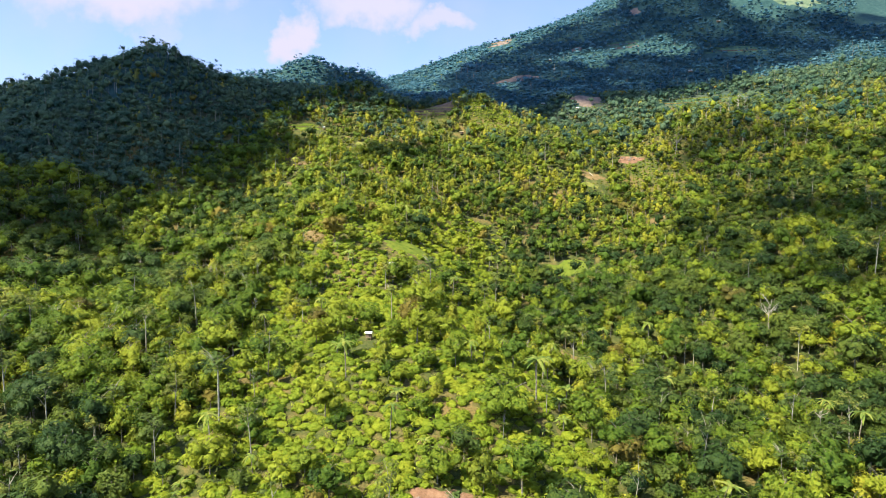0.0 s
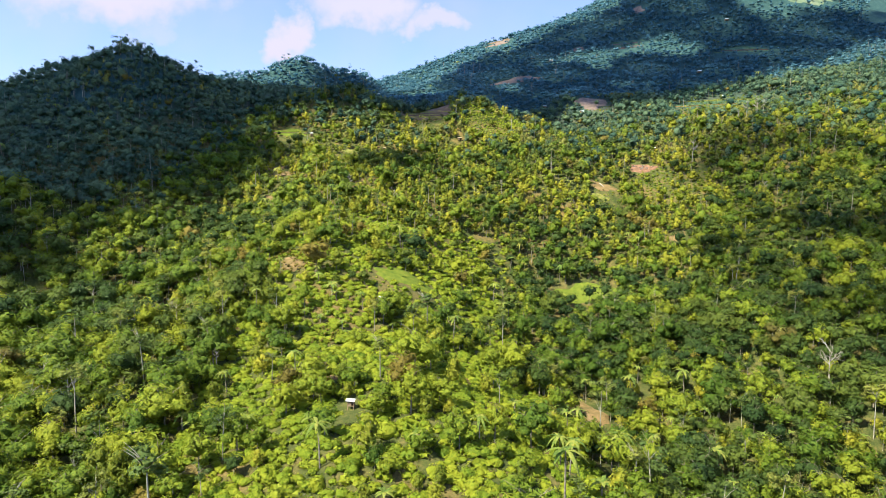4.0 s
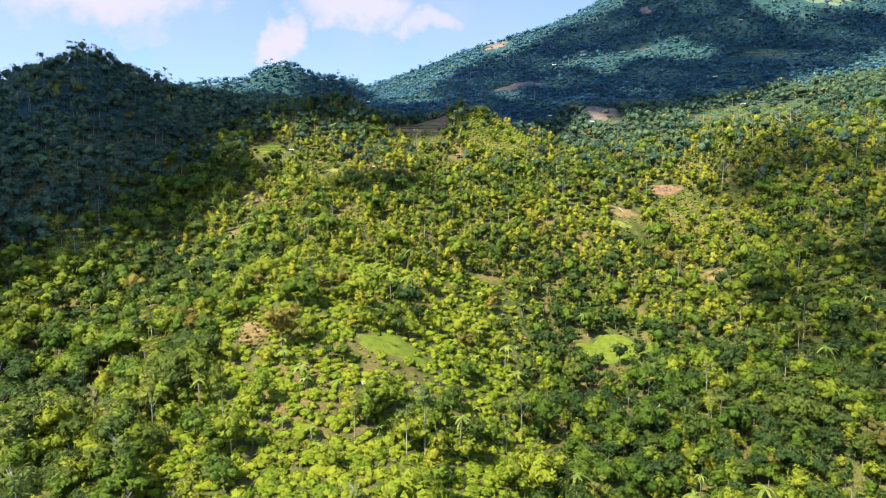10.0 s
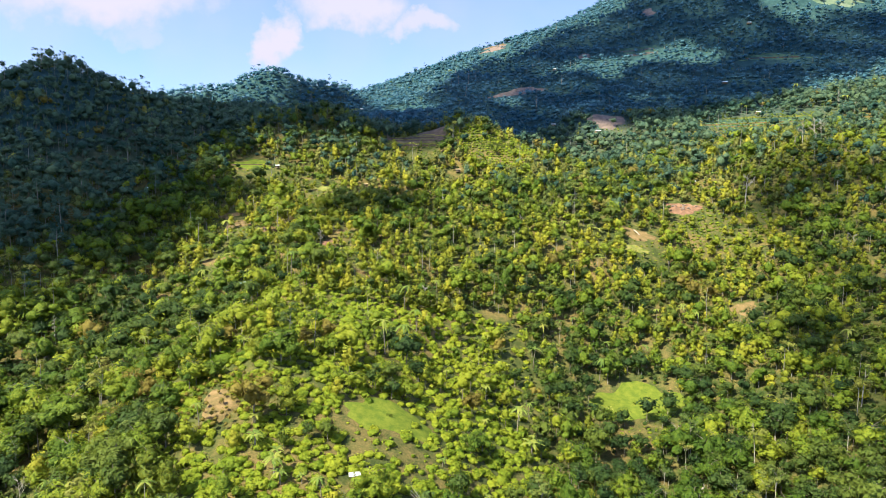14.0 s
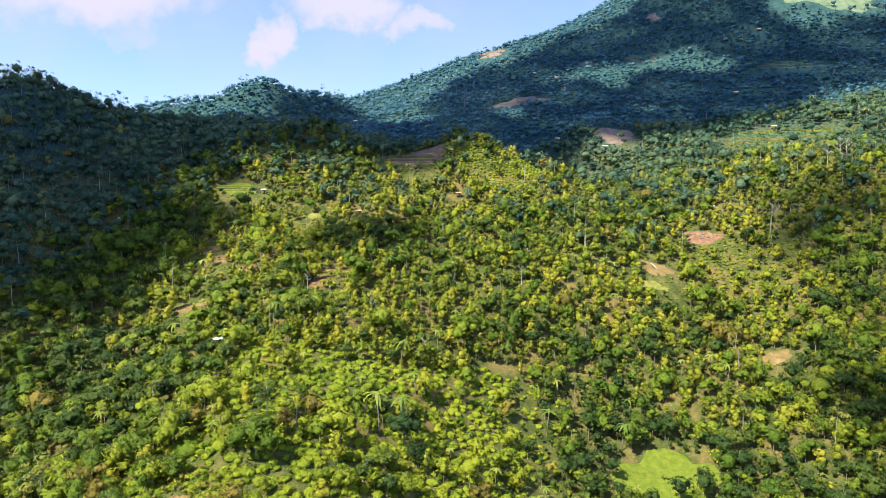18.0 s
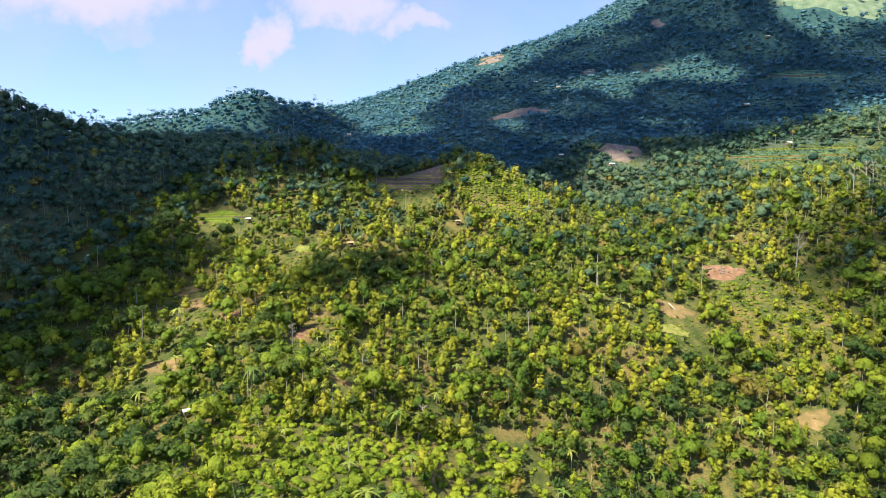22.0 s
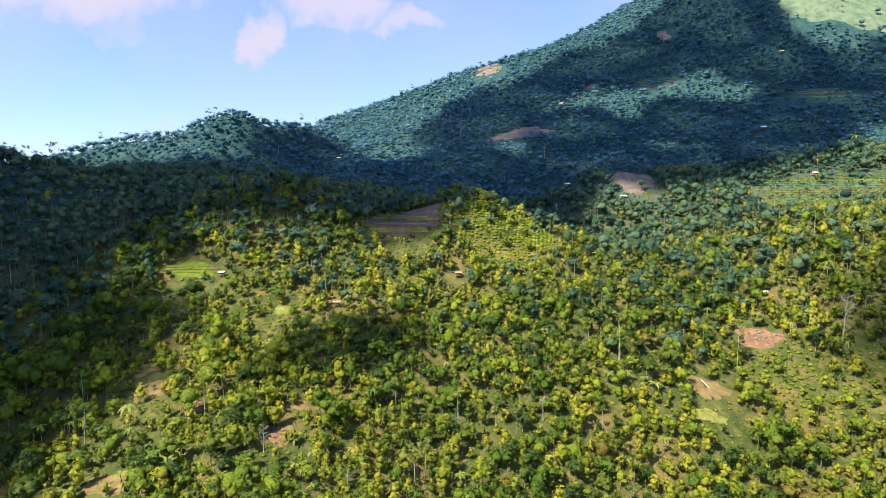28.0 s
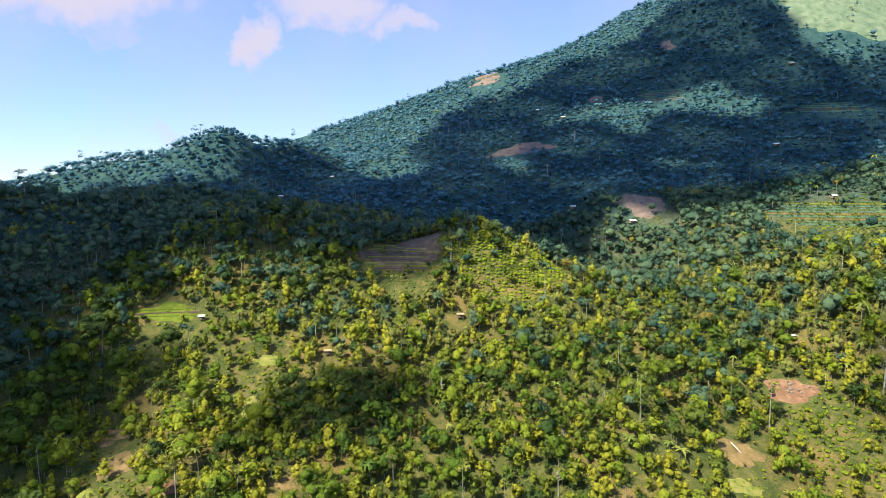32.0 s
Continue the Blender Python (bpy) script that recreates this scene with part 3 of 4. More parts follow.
# rows of low bushes: middle, half width, half depth, gap, least and greatest size, tone
BUSH_ROWS = [
    ("shrub", 172, 488, 33, 21, 3.4, 0.5, 0.85, 0.4), ("shrub", 46, 598, 34, 29, 2.3, 0.45, 0.9, 0.65), ("shrub", -28, 277, 10, 7, 2.4, 0.25, 0.5, 0.7), ("shrub", -49, 614, 15, 11, 2.6, 0.7, 1.1, 0.35),
    ("shrub", -17, 311, 14, 8, 4.0, 0.2, 0.35, 0.8), ("shrub", -70, 520, 40, 40, 6.0, 0.4, 0.8, 0.6), ("shrub", 240, 560, 30, 26, 4.0, 0.4, 0.8, 0.6),
    ("dry_tree", -68, 305, 14, 16, 3.4, 0.18, 0.34, 0.5), ("dry_tree", -41, 248, 6, 7, 3.0, 0.15, 0.3, 0.5), ("dry_tree", -36, 224, 7, 5, 3.4, 0.12, 0.25, 0.4),
    ("dry_tree", -60, 412, 22, 8, 5.0, 0.15, 0.35, 0.5), ("dry_tree", 50, 256, 7, 5, 3.2, 0.12, 0.3, 0.5), ("dry_tree", 1, 420, 16, 6, 5.0, 0.15, 0.4, 0.5),
    ("dry_tree", -105, 455, 24, 22, 6.0, 0.15, 0.35, 0.6), ("shrub", 76, 364, 19, 13, 4.5, 0.15, 0.3, 0.7), ("shrub", 50, 240, 6, 12, 4.0, 0.2, 0.4, 0.7),
    ("dry_tree", 46, 604, 26, 18, 6.5, 0.1, 0.22, 0.6), ("shrub", 288, 655, 50, 26, 4.2, 0.25, 0.6, 0.3), ("dry_tree", 150, 486, 44, 20, 7.0, 0.12, 0.3, 0.6),
]
MIX = {
    # shares of: broadleaf, clove, shade, tall, shrub, dry, banana, palm
    "spur": (0.075, 0.045, 0.02, 0.02, 0.77, 0.008, 0.045, 0.017),
    "east": (0.36, 0.19, 0.3, 0.07, 0.06, 0.006, 0.06, 0.04),
    "west": (0.4, 0.04, 0.36, 0.05, 0.18, 0.008, 0.02, 0.01),
    "garden": (0.2, 0.52, 0.12, 0.03, 0.05, 0.004, 0.05, 0.022),
    "wood": (0.46, 0.04, 0.36, 0.06, 0.05, 0.004, 0.01, 0.01),
    "slope": (0.36, 0.05, 0.3, 0.03, 0.26, 0.002, 0.01, 0.008),
    "upland": (0.4, 0.09, 0.26, 0.06, 0.13, 0.004, 0.03, 0.02),
}


def choose(rng, x, y):
    names = list(KINDS)
    zone = np.full(len(x), 4)
    zone[(y > 800) | ((y > 715) & (x > 60))] = 6
    zone[y < 720] = 3
    zone[(x < -150 + 0.12 * (y - 500)) & (y > 380)] = 4
    zone[(y > 612 + 10 * np.sin(x / 19)) & (y < 720) & (x > 70)] = 5
    near = y < 400 + 12 * np.sin(x / 25)
    zone[near & (x > 40)] = 1
    zone[near & (x < -75)] = 2
    zone[near & (x <= 40) & (x >= -75)] = 0
    # groves of darker trees, whose dark leaves partly stand in for cloud shade
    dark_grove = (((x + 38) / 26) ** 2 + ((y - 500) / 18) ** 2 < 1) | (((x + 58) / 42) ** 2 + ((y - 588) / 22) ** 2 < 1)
    table = np.array([MIX[k] for k in ("spur", "east", "west", "garden", "wood", "upland", "slope")])[zone]
    lean = 0.75 * soft_noise(x, y, 26, 3) + 0.65 * soft_noise(x, y, 64, 21)
    table[:, 1] *= np.clip(1 + 1.1 * lean, 0.08, 3)
    table[:, 2] *= np.clip(1 - 1.7 * lean, 0.06, 4)
    table[:, 6] *= np.clip(1 + 2 * soft_noise(x, y, 12, 8), 0, 4)
    table[:, 4] *= np.clip(1 + 0.8 * soft_noise(x, y, 18, 5), 0.2, 3)
    table[(x > 110 - 0.1 * (y - 300)) & (y < 450), 2] *= 3.4
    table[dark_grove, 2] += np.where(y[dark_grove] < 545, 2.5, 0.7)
    table /= table.sum(1, keepdims=True)
    pick = (rng.random((len(x), 1)) > table.cumsum(1)).sum(1)
    return np.minimum(pick, len(names) - 1)


def plant_all():
    rng = np.random.default_rng(7)
    names = list(KINDS)
    recipes = {}
    for k, name in enumerate(names):
        for grade in range(3):
            for v in range(6):
                recipes[name, grade, v] = KINDS[name][0](np.random.default_rng(100 * k + 10 * v + 1), grade)
    singles, groups = {}, {}
    bands = [(-150, 112, 7.5, 2), (112, 335, 4.8, 0), (335, 715, 4.4, 1), (715, 960, 4.8, 2), (960, 1320, 6.2, 2)]
    for y0, y1, gap, grade in bands:
        p = scatter(rng, y0, y1, gap, 0 if y0 > 100 else 230)
        if grade == 1:
            side = scatter(rng, 112, 700, 8.5, 640)
            reach = np.abs(side[:, 0]) - (0.755 * side[:, 1] + 14)
            p = np.concatenate([p, side[(reach > 0) & (reach < 125)]])
        kind = choose(rng, p[:, 0], p[:, 1])
        z = land(p[:, 0], p[:, 1])
        size = rng.lognormal(0, 0.26, len(p)).clip(0.55, 1.75) * (1.04, 0.96, 1.15 if y0 < 100 else 0.86 if y0 < 900 else 1.02)[grade]
        size = size * np.where((p[:, 0] > 40) & (p[:, 1] < 400) & (y0 > 100), 0.9, 1.0)
        size = size * np.where((p[:, 0] < -160 + 0.12 * (p[:, 1] - 500)) & (p[:, 1] > 400) & (p[:, 1] < 760), 0.88, 1.0)
        turn = rng.uniform(0, 6.28, len(p))
        tone = np.clip(0.5 + 0.3 * soft_noise(p[:, 0], p[:, 1], 34, 11) + rng.normal(0, 0.3, len(p)), 0, 1)
        var, hue = rng.integers(0, 6, len(p)), rng.random(len(p))
        if grade < 2 and y0 > 100:
            low = scatter(rng, y0, y1, 3.1) if grade == 0 else np.concatenate([scatter(rng, y0, 425, 3.3), scatter(rng, 425, y1, 4.2)])
            on_spur = (low[:, 0] > -85 + 6 * np.sin(low[:, 1] / 9)) & (low[:, 0] < 45 - 0.06 * (low[:, 1] - 112)) & (low[:, 1] < 410)
            kept = on_spur | (rng.random(len(low)) < (0.2 if grade == 0 else 0.34))
            low = low[kept]
            v = rng.integers(0, 6, len(low))
            lt = np.clip(np.where(on_spur[kept], 0.62, 0.45) + 0.25 * soft_noise(low[:, 0], low[:, 1], 20, 4) + rng.normal(0, 0.15, len(low)), 0, 1)
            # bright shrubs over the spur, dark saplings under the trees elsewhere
            # the saplings' dark tone also stands in for shade between the crowns
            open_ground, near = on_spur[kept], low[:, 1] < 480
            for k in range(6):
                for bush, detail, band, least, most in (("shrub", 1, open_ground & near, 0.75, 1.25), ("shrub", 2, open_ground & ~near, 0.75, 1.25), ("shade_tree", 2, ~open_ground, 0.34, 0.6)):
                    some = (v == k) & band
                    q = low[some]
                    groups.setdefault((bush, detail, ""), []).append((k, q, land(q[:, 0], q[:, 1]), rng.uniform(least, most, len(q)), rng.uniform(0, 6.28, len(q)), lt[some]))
        for k, name in enumerate(names):
            mine = np.nonzero(kind == k)[0]
            mine = mine[np.argsort(p[mine, 1])]
            room = KINDS[name][2] - len(singles.setdefault(name, []))
            if grade == 0 and room > 0:
                inside = np.abs(p[mine, 0]) < 0.74 * p[mine, 1] + 3
                one = mine[inside][:room]
                singles[name] += [(p[i], z[i], size[i], turn[i], var[i]) for i in one]
                mine = np.setdiff1d(mine, one)
            far = np.hypot(p[mine, 1] - 265, p[mine, 0]) > 380
            # distant trees and the shaded west hill take the haze-tinted leaves
            hazed = (p[mine, 1] + 170 * (hue[mine] - 0.9) + 0.12 * p[mine, 0] > 510) | ((p[mine, 0] + 36 * (hue[mine] - 0.5) < -178 + 0.12 * (p[mine, 1] - 500)) & (p[mine, 1] > 380))
            for v in range(6):
                for c in (False, True):
                    for distant in (False, True):
                        some = mine[(var[mine] == v) & (hazed == c) & (far == distant)]
                        if len(some):
                            groups.setdefault((name, 2 if distant and grade == 1 else grade, ("", "hazed", "far_haze")[c + (c and y0 > 700)]), []).append((v, p[some], z[some], size[some], turn[some], tone[some]))
    low_growth = [("shrub", cx, cy, a, b, 3.4, 0.25, 0.6, 0.45) for cx, cy, a, b, share in THIN if share > 0.65 and cy < 720]
    for bush, cx, cy, a, b, gap, least, most, bright in BUSH_ROWS + low_growth:
        u, v = np.meshgrid(np.arange(-a, a, gap), np.arange(-b, b, gap * 0.8))
        q = np.stack([cx + u.ravel() + 0.2 * v.ravel(), cy + v.ravel() + 1.5 * np.sin(u.ravel() / 9)], 1) + rng.uniform(-0.5, 0.5, (u.size, 2))
        q = q[(((q[:, 0] - cx) / a) ** 2 + ((q[:, 1] - cy) / b) ** 2 < rng.uniform(0.7, 1.1, len(q))) & (blocked(q[:, 0], q[:, 1]) < 0.96) & (rng.random(len(q)) < 0.85)]
        for k in range(6):
            o = q[k::6]
            groups.setdefault((bush, 1 if most > 0.7 else 2, ""), []).append((k, o, land(o[:, 0], o[:, 1]), rng.uniform(least, most, len(o)), rng.uniform(0, 6.28, len(o)), np.clip(rng.normal(bright, 0.2, len(o)), 0, 1)))
    for name, x, y, size in SPECIAL:
        singles[name].append(((x, y), float(land(x, y)), size, rng.uniform(0, 6.28), int(rng.integers(0, 6))))
    for name in names:
        recipe, tones, _, leafname, label, category = KINDS[name]
        models = []
        for v in range(6):
            wood, crown = recipes[name, 0, v]
            models.append((from_arrays("trunk", *wood[:2], [PALE if name == "tall_tree" else BARK], smooth=True), [from_arrays(leafname, c[0], c[1], [LEAF[tones, True], INNER[tones, True]], (c[1][:, 3] >= 0).astype(int), smooth=True, normals=c[2]) for c in crown]))
        first = {}
        for (px, py), z, s, a, v in singles[name]:
            m = Matrix.LocRotScale((px, py, z), Euler((0, 0, a)), (s, s, s))
            if v not in first:
                ob = new(name)
                ob.empty_display_size = 0.5
                part("stem" if leafname == "leaf" or name == "shrub" else "trunk", models[v][0], ob, "pale bark" if category == "tree" else "")
                for me in models[v][1]:
                    part(leafname, me, ob)
                tagged(ob, label, category, name.replace("_", " ") + "s on the slope")
                ob.matrix_basis = m
                first[v] = ob
            else:
                made = copy_thing(first[v], pose(0, 0, 0))
                made.matrix_basis = m
        for grade, air in itertools.product(range(3), ("", "hazed", "far_haze")):
            co, quads, index, tone, turned, n = [], [], [], [], [], 0
            for v, p, z, s, a, t in groups.get((name, grade, air), []):
                wood, crown = recipes[name, grade, v]
                c0, q0 = merge([wood[:2]] + [c[:2] for c in crown])
                n0 = np.concatenate([wood[2]] + [c[2] for c in crown])
                mat = np.where(q0[:, 3] >= 0, 2, 0)
                mat[: len(wood[1])] = 1
                if name in ("shrub", "dry_tree") or (grade == 2 and name not in ("tall_tree", "palm_tree")):
                    keep = np.arange(len(q0)) >= len(wood[1])
                    q0, mat = q0[keep], mat[keep]
                ca, sa = np.cos(a)[:, None], np.sin(a)[:, None]
                x = (c0[:, 0] * ca - c0[:, 1] * sa) * s[:, None] + p[:, :1]
                y = (c0[:, 0] * sa + c0[:, 1] * ca) * s[:, None] + p[:, 1:]
                # farthest crowns pressed flatter to shade each other less, as if through haze
                zz = c0[:, 2] * (0.72 if air == "far_haze" else 1.0) * s[:, None] + z[:, None]
                co.append(np.stack([x, y, zz], -1).reshape(-1, 3))
                turned.append(np.stack([n0[:, 0] * ca - n0[:, 1] * sa, n0[:, 0] * sa + n0[:, 1] * ca, n0[:, 2] + 0 * ca], -1).reshape(-1, 3))
                quads.append(np.where(q0[None] >= 0, q0[None] + (n + np.arange(len(s)) * len(c0))[:, None, None], -1).reshape(-1, 4))
                index.append(np.tile(mat, len(s)))
                tone.append(np.repeat(t, len(c0)))
                n += len(s) * len(c0)
            if co:
                tint = "hazed_clove" if air == "hazed" and tones == "clove" else air if air and tones in (("broad", "dark", "tall", "brush") if air == "hazed" else ("broad", "dark", "clove", "brush", "tall", "dry")) else tones
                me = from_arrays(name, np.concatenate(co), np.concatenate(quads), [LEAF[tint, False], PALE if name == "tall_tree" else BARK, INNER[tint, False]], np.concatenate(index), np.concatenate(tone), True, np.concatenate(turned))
                ob = new(name + "_thicket" if grade == 0 else name + "_wood", me)
                tagged(ob, "woodland of many " + label.replace(" tree", " trees").replace(" plant", " plants").replace(" shrub", " shrubs"), "woodland", kind="stuff")


# ---------------------------------------------------------------- clearings


def clearing(x, y, a, b, turn, kind, seed):
    mat, label, category = SURFACES[kind]
    rng = np.random.default_rng(seed)
    rings, spokes = 7, 40
    t = np.arange(spokes) * 2 * np.pi / spokes
    edge = 1 + 0.13 * np.sin(3 * t + rng.uniform(0, 6)) + 0.09 * np.sin(5 * t + rng.uniform(0, 6)) + 0.06 * np.sin(9 * t + rng.uniform(0, 6)) + rng.normal(0, 0.03, spokes)
    r = np.linspace(0.02, 1, rings)[:, None] * edge
    c, s = math.cos(radians(turn)), math.sin(radians(turn))
    u, v = r * np.cos(t) * a, r * np.sin(t) * b
    X, Y = x + u * c - v * s, y + u * s + v * c
    lift = np.where(np.arange(rings)[:, None] < rings - 1, 0.45, -0.25)
    co = np.stack([X, Y, land(X, Y) + lift], -1).reshape(-1, 3)
    quads = [(k * spokes + j, k * spokes + (j + 1) % spokes, (k + 1) * spokes + (j + 1) % spokes, (k + 1) * spokes + j) for k in range(rings - 1) for j in range(spokes)]
    quads += [(j, j + 1, (spokes - j - 2) % spokes, (spokes - j - 1) % spokes) for j in range(spokes // 2 - 1)]
    ob = new(kind, from_arrays(kind, co, np.array(quads)[:, ::-1], [mat], smooth=True))
    tagged(ob, label, category, kind="structure")


for k, row in enumerate(CLEARINGS):
    clearing(*row, seed=k)

# ---------------------------------------------------------------- clouds that shade the slopes
# the shaded ground under each bank: x, y, half width, half depth
BANKS = [
    [(-320, 360, 115, 130), (-284, 487, 132, 105), (-255, 590, 100, 85), (-420, 550, 160, 190), (-190, 650, 70, 68)],
    [(-120, 670, 80, 90), (-40, 695, 95, 84), (40, 720, 95, 66), (-200, 680, 95, 75), (-95, 635, 50, 48), (-10, 614, 36, 30), (-62, 625, 45, 30), (20, 780, 80, 75), (-60, 800, 70, 55)],
    [(142, 755, 78, 66), (215, 722, 62, 44), (300, 738, 62, 40), (335, 785, 55, 60), (410, 800, 85, 58), (155, 835, 62, 85), (65, 900, 80, 90), (120, 985, 100, 74), (225, 1000, 105, 95), (270, 935, 80, 42), (345, 985, 75, 110), (380, 880, 62, 50), (490, 840, 105, 55), (620, 840, 120, 62)],
    # thin unseen bank added to dim the bright patch on the mountain
    [(262, 815, 55, 60)],
    [(-40, 502, 26, 18)],
    # thin unseen bank added only to darken the eastern slopes
    [(265, 410, 95, 150), (190, 320, 60, 90)],
]


def cloud_material(thinnest, thickest):
    m, nt = material("cloud_white")
    pos = node(nt, "ShaderNodeNewGeometry").outputs["Position"]
    puffs = node(nt, "ShaderNodeTexNoise", {"Vector": pos, "Scale": 0.012, "Detail": 5.0}).outputs["Fac"]
    thin = node(nt, "ShaderNodeMapRange", {0: puffs, 1: 0.35, 2: 0.65, 3: thickest, 4: thinnest}).outputs[0]
    white = node(nt, "ShaderNodeBsdfDiffuse", {"Color": (0.8, 0.8, 0.82, 1)})
    clear = node(nt, "ShaderNodeBsdfTransparent")
    mix = node(nt, "ShaderNodeMixShader", {0: thin, 1: white.outputs[0], 2: clear.outputs[0]})
    node(nt, "ShaderNodeOutputMaterial", {0: mix.outputs[0]})
    return m


CLOUD_WHITE = [cloud_material(0.38, 0.24), cloud_material(0.5, 0.3), cloud_material(0.56, 0.4), cloud_material(0.46, 0.36), cloud_material(0.65, 0.45), cloud_material(0.9, 0.82)]


def cloud(bank, seed, height=1500):
    rng = np.random.default_rng(seed)
    pieces = []
    for x, y, a, b in bank:
        z = float(land(x, y))
        c = np.array([x, y, z]) + np.array(SUN) * (height - z) / SUN.z
        pieces.append(lump(rng, c, np.array([a, b, 60.0]) * 0.92, 6))
        for k in range(26):
            t = rng.uniform(0, 6.28)
            r = rng.uniform(0.75, 1.02)
            s = rng.uniform(0.14, 0.34) * min(a, b)
            pieces.append(lump(rng, c + (a * r * math.cos(t) * 0.95, b * r * math.sin(t) * 0.95, rng.uniform(-10, 30)), np.array([s, s, s * 0.6]), 4))
    ob = new("cloud", from_arrays("cloud", *merge(pieces), [CLOUD_WHITE[seed % 40]], smooth=True))
    tagged(ob, "unseen white cumulus cloud above the valley, set to shade the slopes", "cloud", "clouds above the valley", "structure")


for k, bank in enumerate(BANKS):
    cloud(bank, 40 + k)

# ---------------------------------------------------------------- huts


def box(x0, x1, y0, y1, z0, z1):
    co = np.array([(x, y, z) for z in (z0, z1) for y in (y0, y1) for x in (x0, x1)], float)
    return co, np.array([(0, 2, 3, 1), (4, 5, 7, 6), (0, 1, 5, 4), (2, 6, 7, 3), (0, 4, 6, 2), (1, 3, 7, 5)])


ROOFS = {
    "tarp": (TARP, "small field hut with a white tarpaulin roof"), "blue": (BLUE_TARP, "small field hut with a pale blue tarpaulin roof"),
    "zinc": (ZINC, "small hillside house with a pale zinc roof"), "thatch": (THATCH, "small farm hut with a brown thatched roof"),
}


def slab(a, b, c, d, thick):
    """A sheet over four corners, with thickness below it."""
    co = np.array([a, b, c, d], float)
    co = np.concatenate([co, co - (0, 0, thick)])
    return co, np.array([(0, 1, 2, 3), (7, 6, 5, 4), (0, 4, 5, 1), (1, 5, 6, 2), (2, 6, 7, 3), (3, 7, 4, 0)])


def hut(x, y, w, turn, kind):
    mat, label = ROOFS[kind]
    ob = new("hut")
    ob.empty_display_size = 0.5
    d, e = w * 0.7, 2.1
    hw, hd = w / 2, d / 2
    for px in (-hw, hw):
        for py in (-hd, hd):
            part("post", from_arrays("post", *box(px - 0.07, px + 0.07, py - 0.07, py + 0.07, -1.6, e), [PLANK]), ob)
    part("floor", from_arrays("floor", *box(-hw, hw, -hd, hd, 0.35, 0.45), [PLANK]), ob)
    for name, args in (("back_wall", (-hw, hw, hd - 0.05, hd, 0.45, e)), ("side_wall", (-hw, -hw + 0.05, -hd + 0.1, hd - 0.1, 0.45, e)), ("side_wall", (hw - 0.05, hw, -hd + 0.1, hd - 0.1, 0.45, e)), ("front_wall", (-hw + 0.1, hw * 0.2, -hd, -hd + 0.05, 0.45, e * 0.9))):
        part(name, from_arrays(name, *box(*args), [PLANK]), ob)
    o, top = 0.45, e + w * 0.2
    sag = 0.06 * w
    part("roof_slope", from_arrays("roof_slope", *slab((-hw - o, -hd - o, e - 0.1), (hw + o, -hd - o, e - 0.1 - sag * 0.4), (hw + o, 0, top), (-hw - o, 0, top - sag * 0.5), 0.09), [mat]), ob)
    part("roof_slope", from_arrays("roof_slope", *slab((-hw - o, 0, top - sag * 0.5), (hw + o, 0, top), (hw + o, hd + o, e - 0.1), (-hw - o, hd + o, e - 0.1), 0.09), [mat]), ob)
    part("ridge_pole", from_arrays("ridge_pole", *tube([(-hw - o, 0, top - 0.1), (hw + o, 0, top - 0.06)], [0.06, 0.06], 5), [PLANK]), ob)
    ob.matrix_basis = pose(x, y, float(land(x, y)) + 0.6, 0, 0, turn)
    tagged(ob, label, "hut", "huts on the hillside")


for row in HUTS:
    hut(*row)

# ---------------------------------------------------------------- bare trees, poles, logs and rocks


def bare_tree(x, y, h, seed, spread=0.35):
    rng = np.random.default_rng(seed)
    ob = new("dead_tree")
    ob.empty_display_size = 0.5
    lean = rng.normal(size=2) * 0.05 * h
    at = lambda t: np.array([lean[0] * t * t, lean[1] * t * t, h * t])
    part("trunk", from_arrays("trunk", *tube([at(-0.05), at(0.3), at(0.65), at(1.0)], [0.024 * h, 0.017 * h, 0.011 * h, 0.003 * h], 6), [DEAD]), ob)
    for k in range(11):
        t, a = rng.uniform(0.5, 0.98), rng.uniform(0, 6.28)
        foot = at(t)
        reach = h * spread * rng.uniform(0.5, 1.0) * (1.15 - 0.6 * t)
        tip = foot + np.array([math.cos(a) * reach, math.sin(a) * reach, reach * rng.uniform(0.6, 1.3)])
        mid = (foot + tip) / 2 + rng.normal(size=3) * 0.03 * h
        pieces = [tube([foot, mid, tip], [0.007 * h, 0.005 * h, 0.002 * h], 4)]
        for j in range(8):
            b = foot + (mid - foot) * 0.5 + (tip - mid) * 0.6 * rng.uniform(0, 1) if j < 3 else mid + (tip - mid) * rng.uniform(0, 0.9)
            end = b + unit(tip - foot + rng.normal(size=3) * reach * 0.6) * reach * rng.uniform(0.3, 0.5)
            pieces.append(tube([b, (b + end) / 2, end], [0.004 * h, 0.003 * h, 0.0015 * h], 3))
        part("branch", from_arrays("branch", *merge(pieces), [DEAD]), ob)
    ob.matrix_basis = pose(x, y, float(land(x, y)), 0, 0, rng.uniform(0, 360))
    tagged(ob, "bare dead tree with bleached grey branches", "tree", "dead trees on the slope")


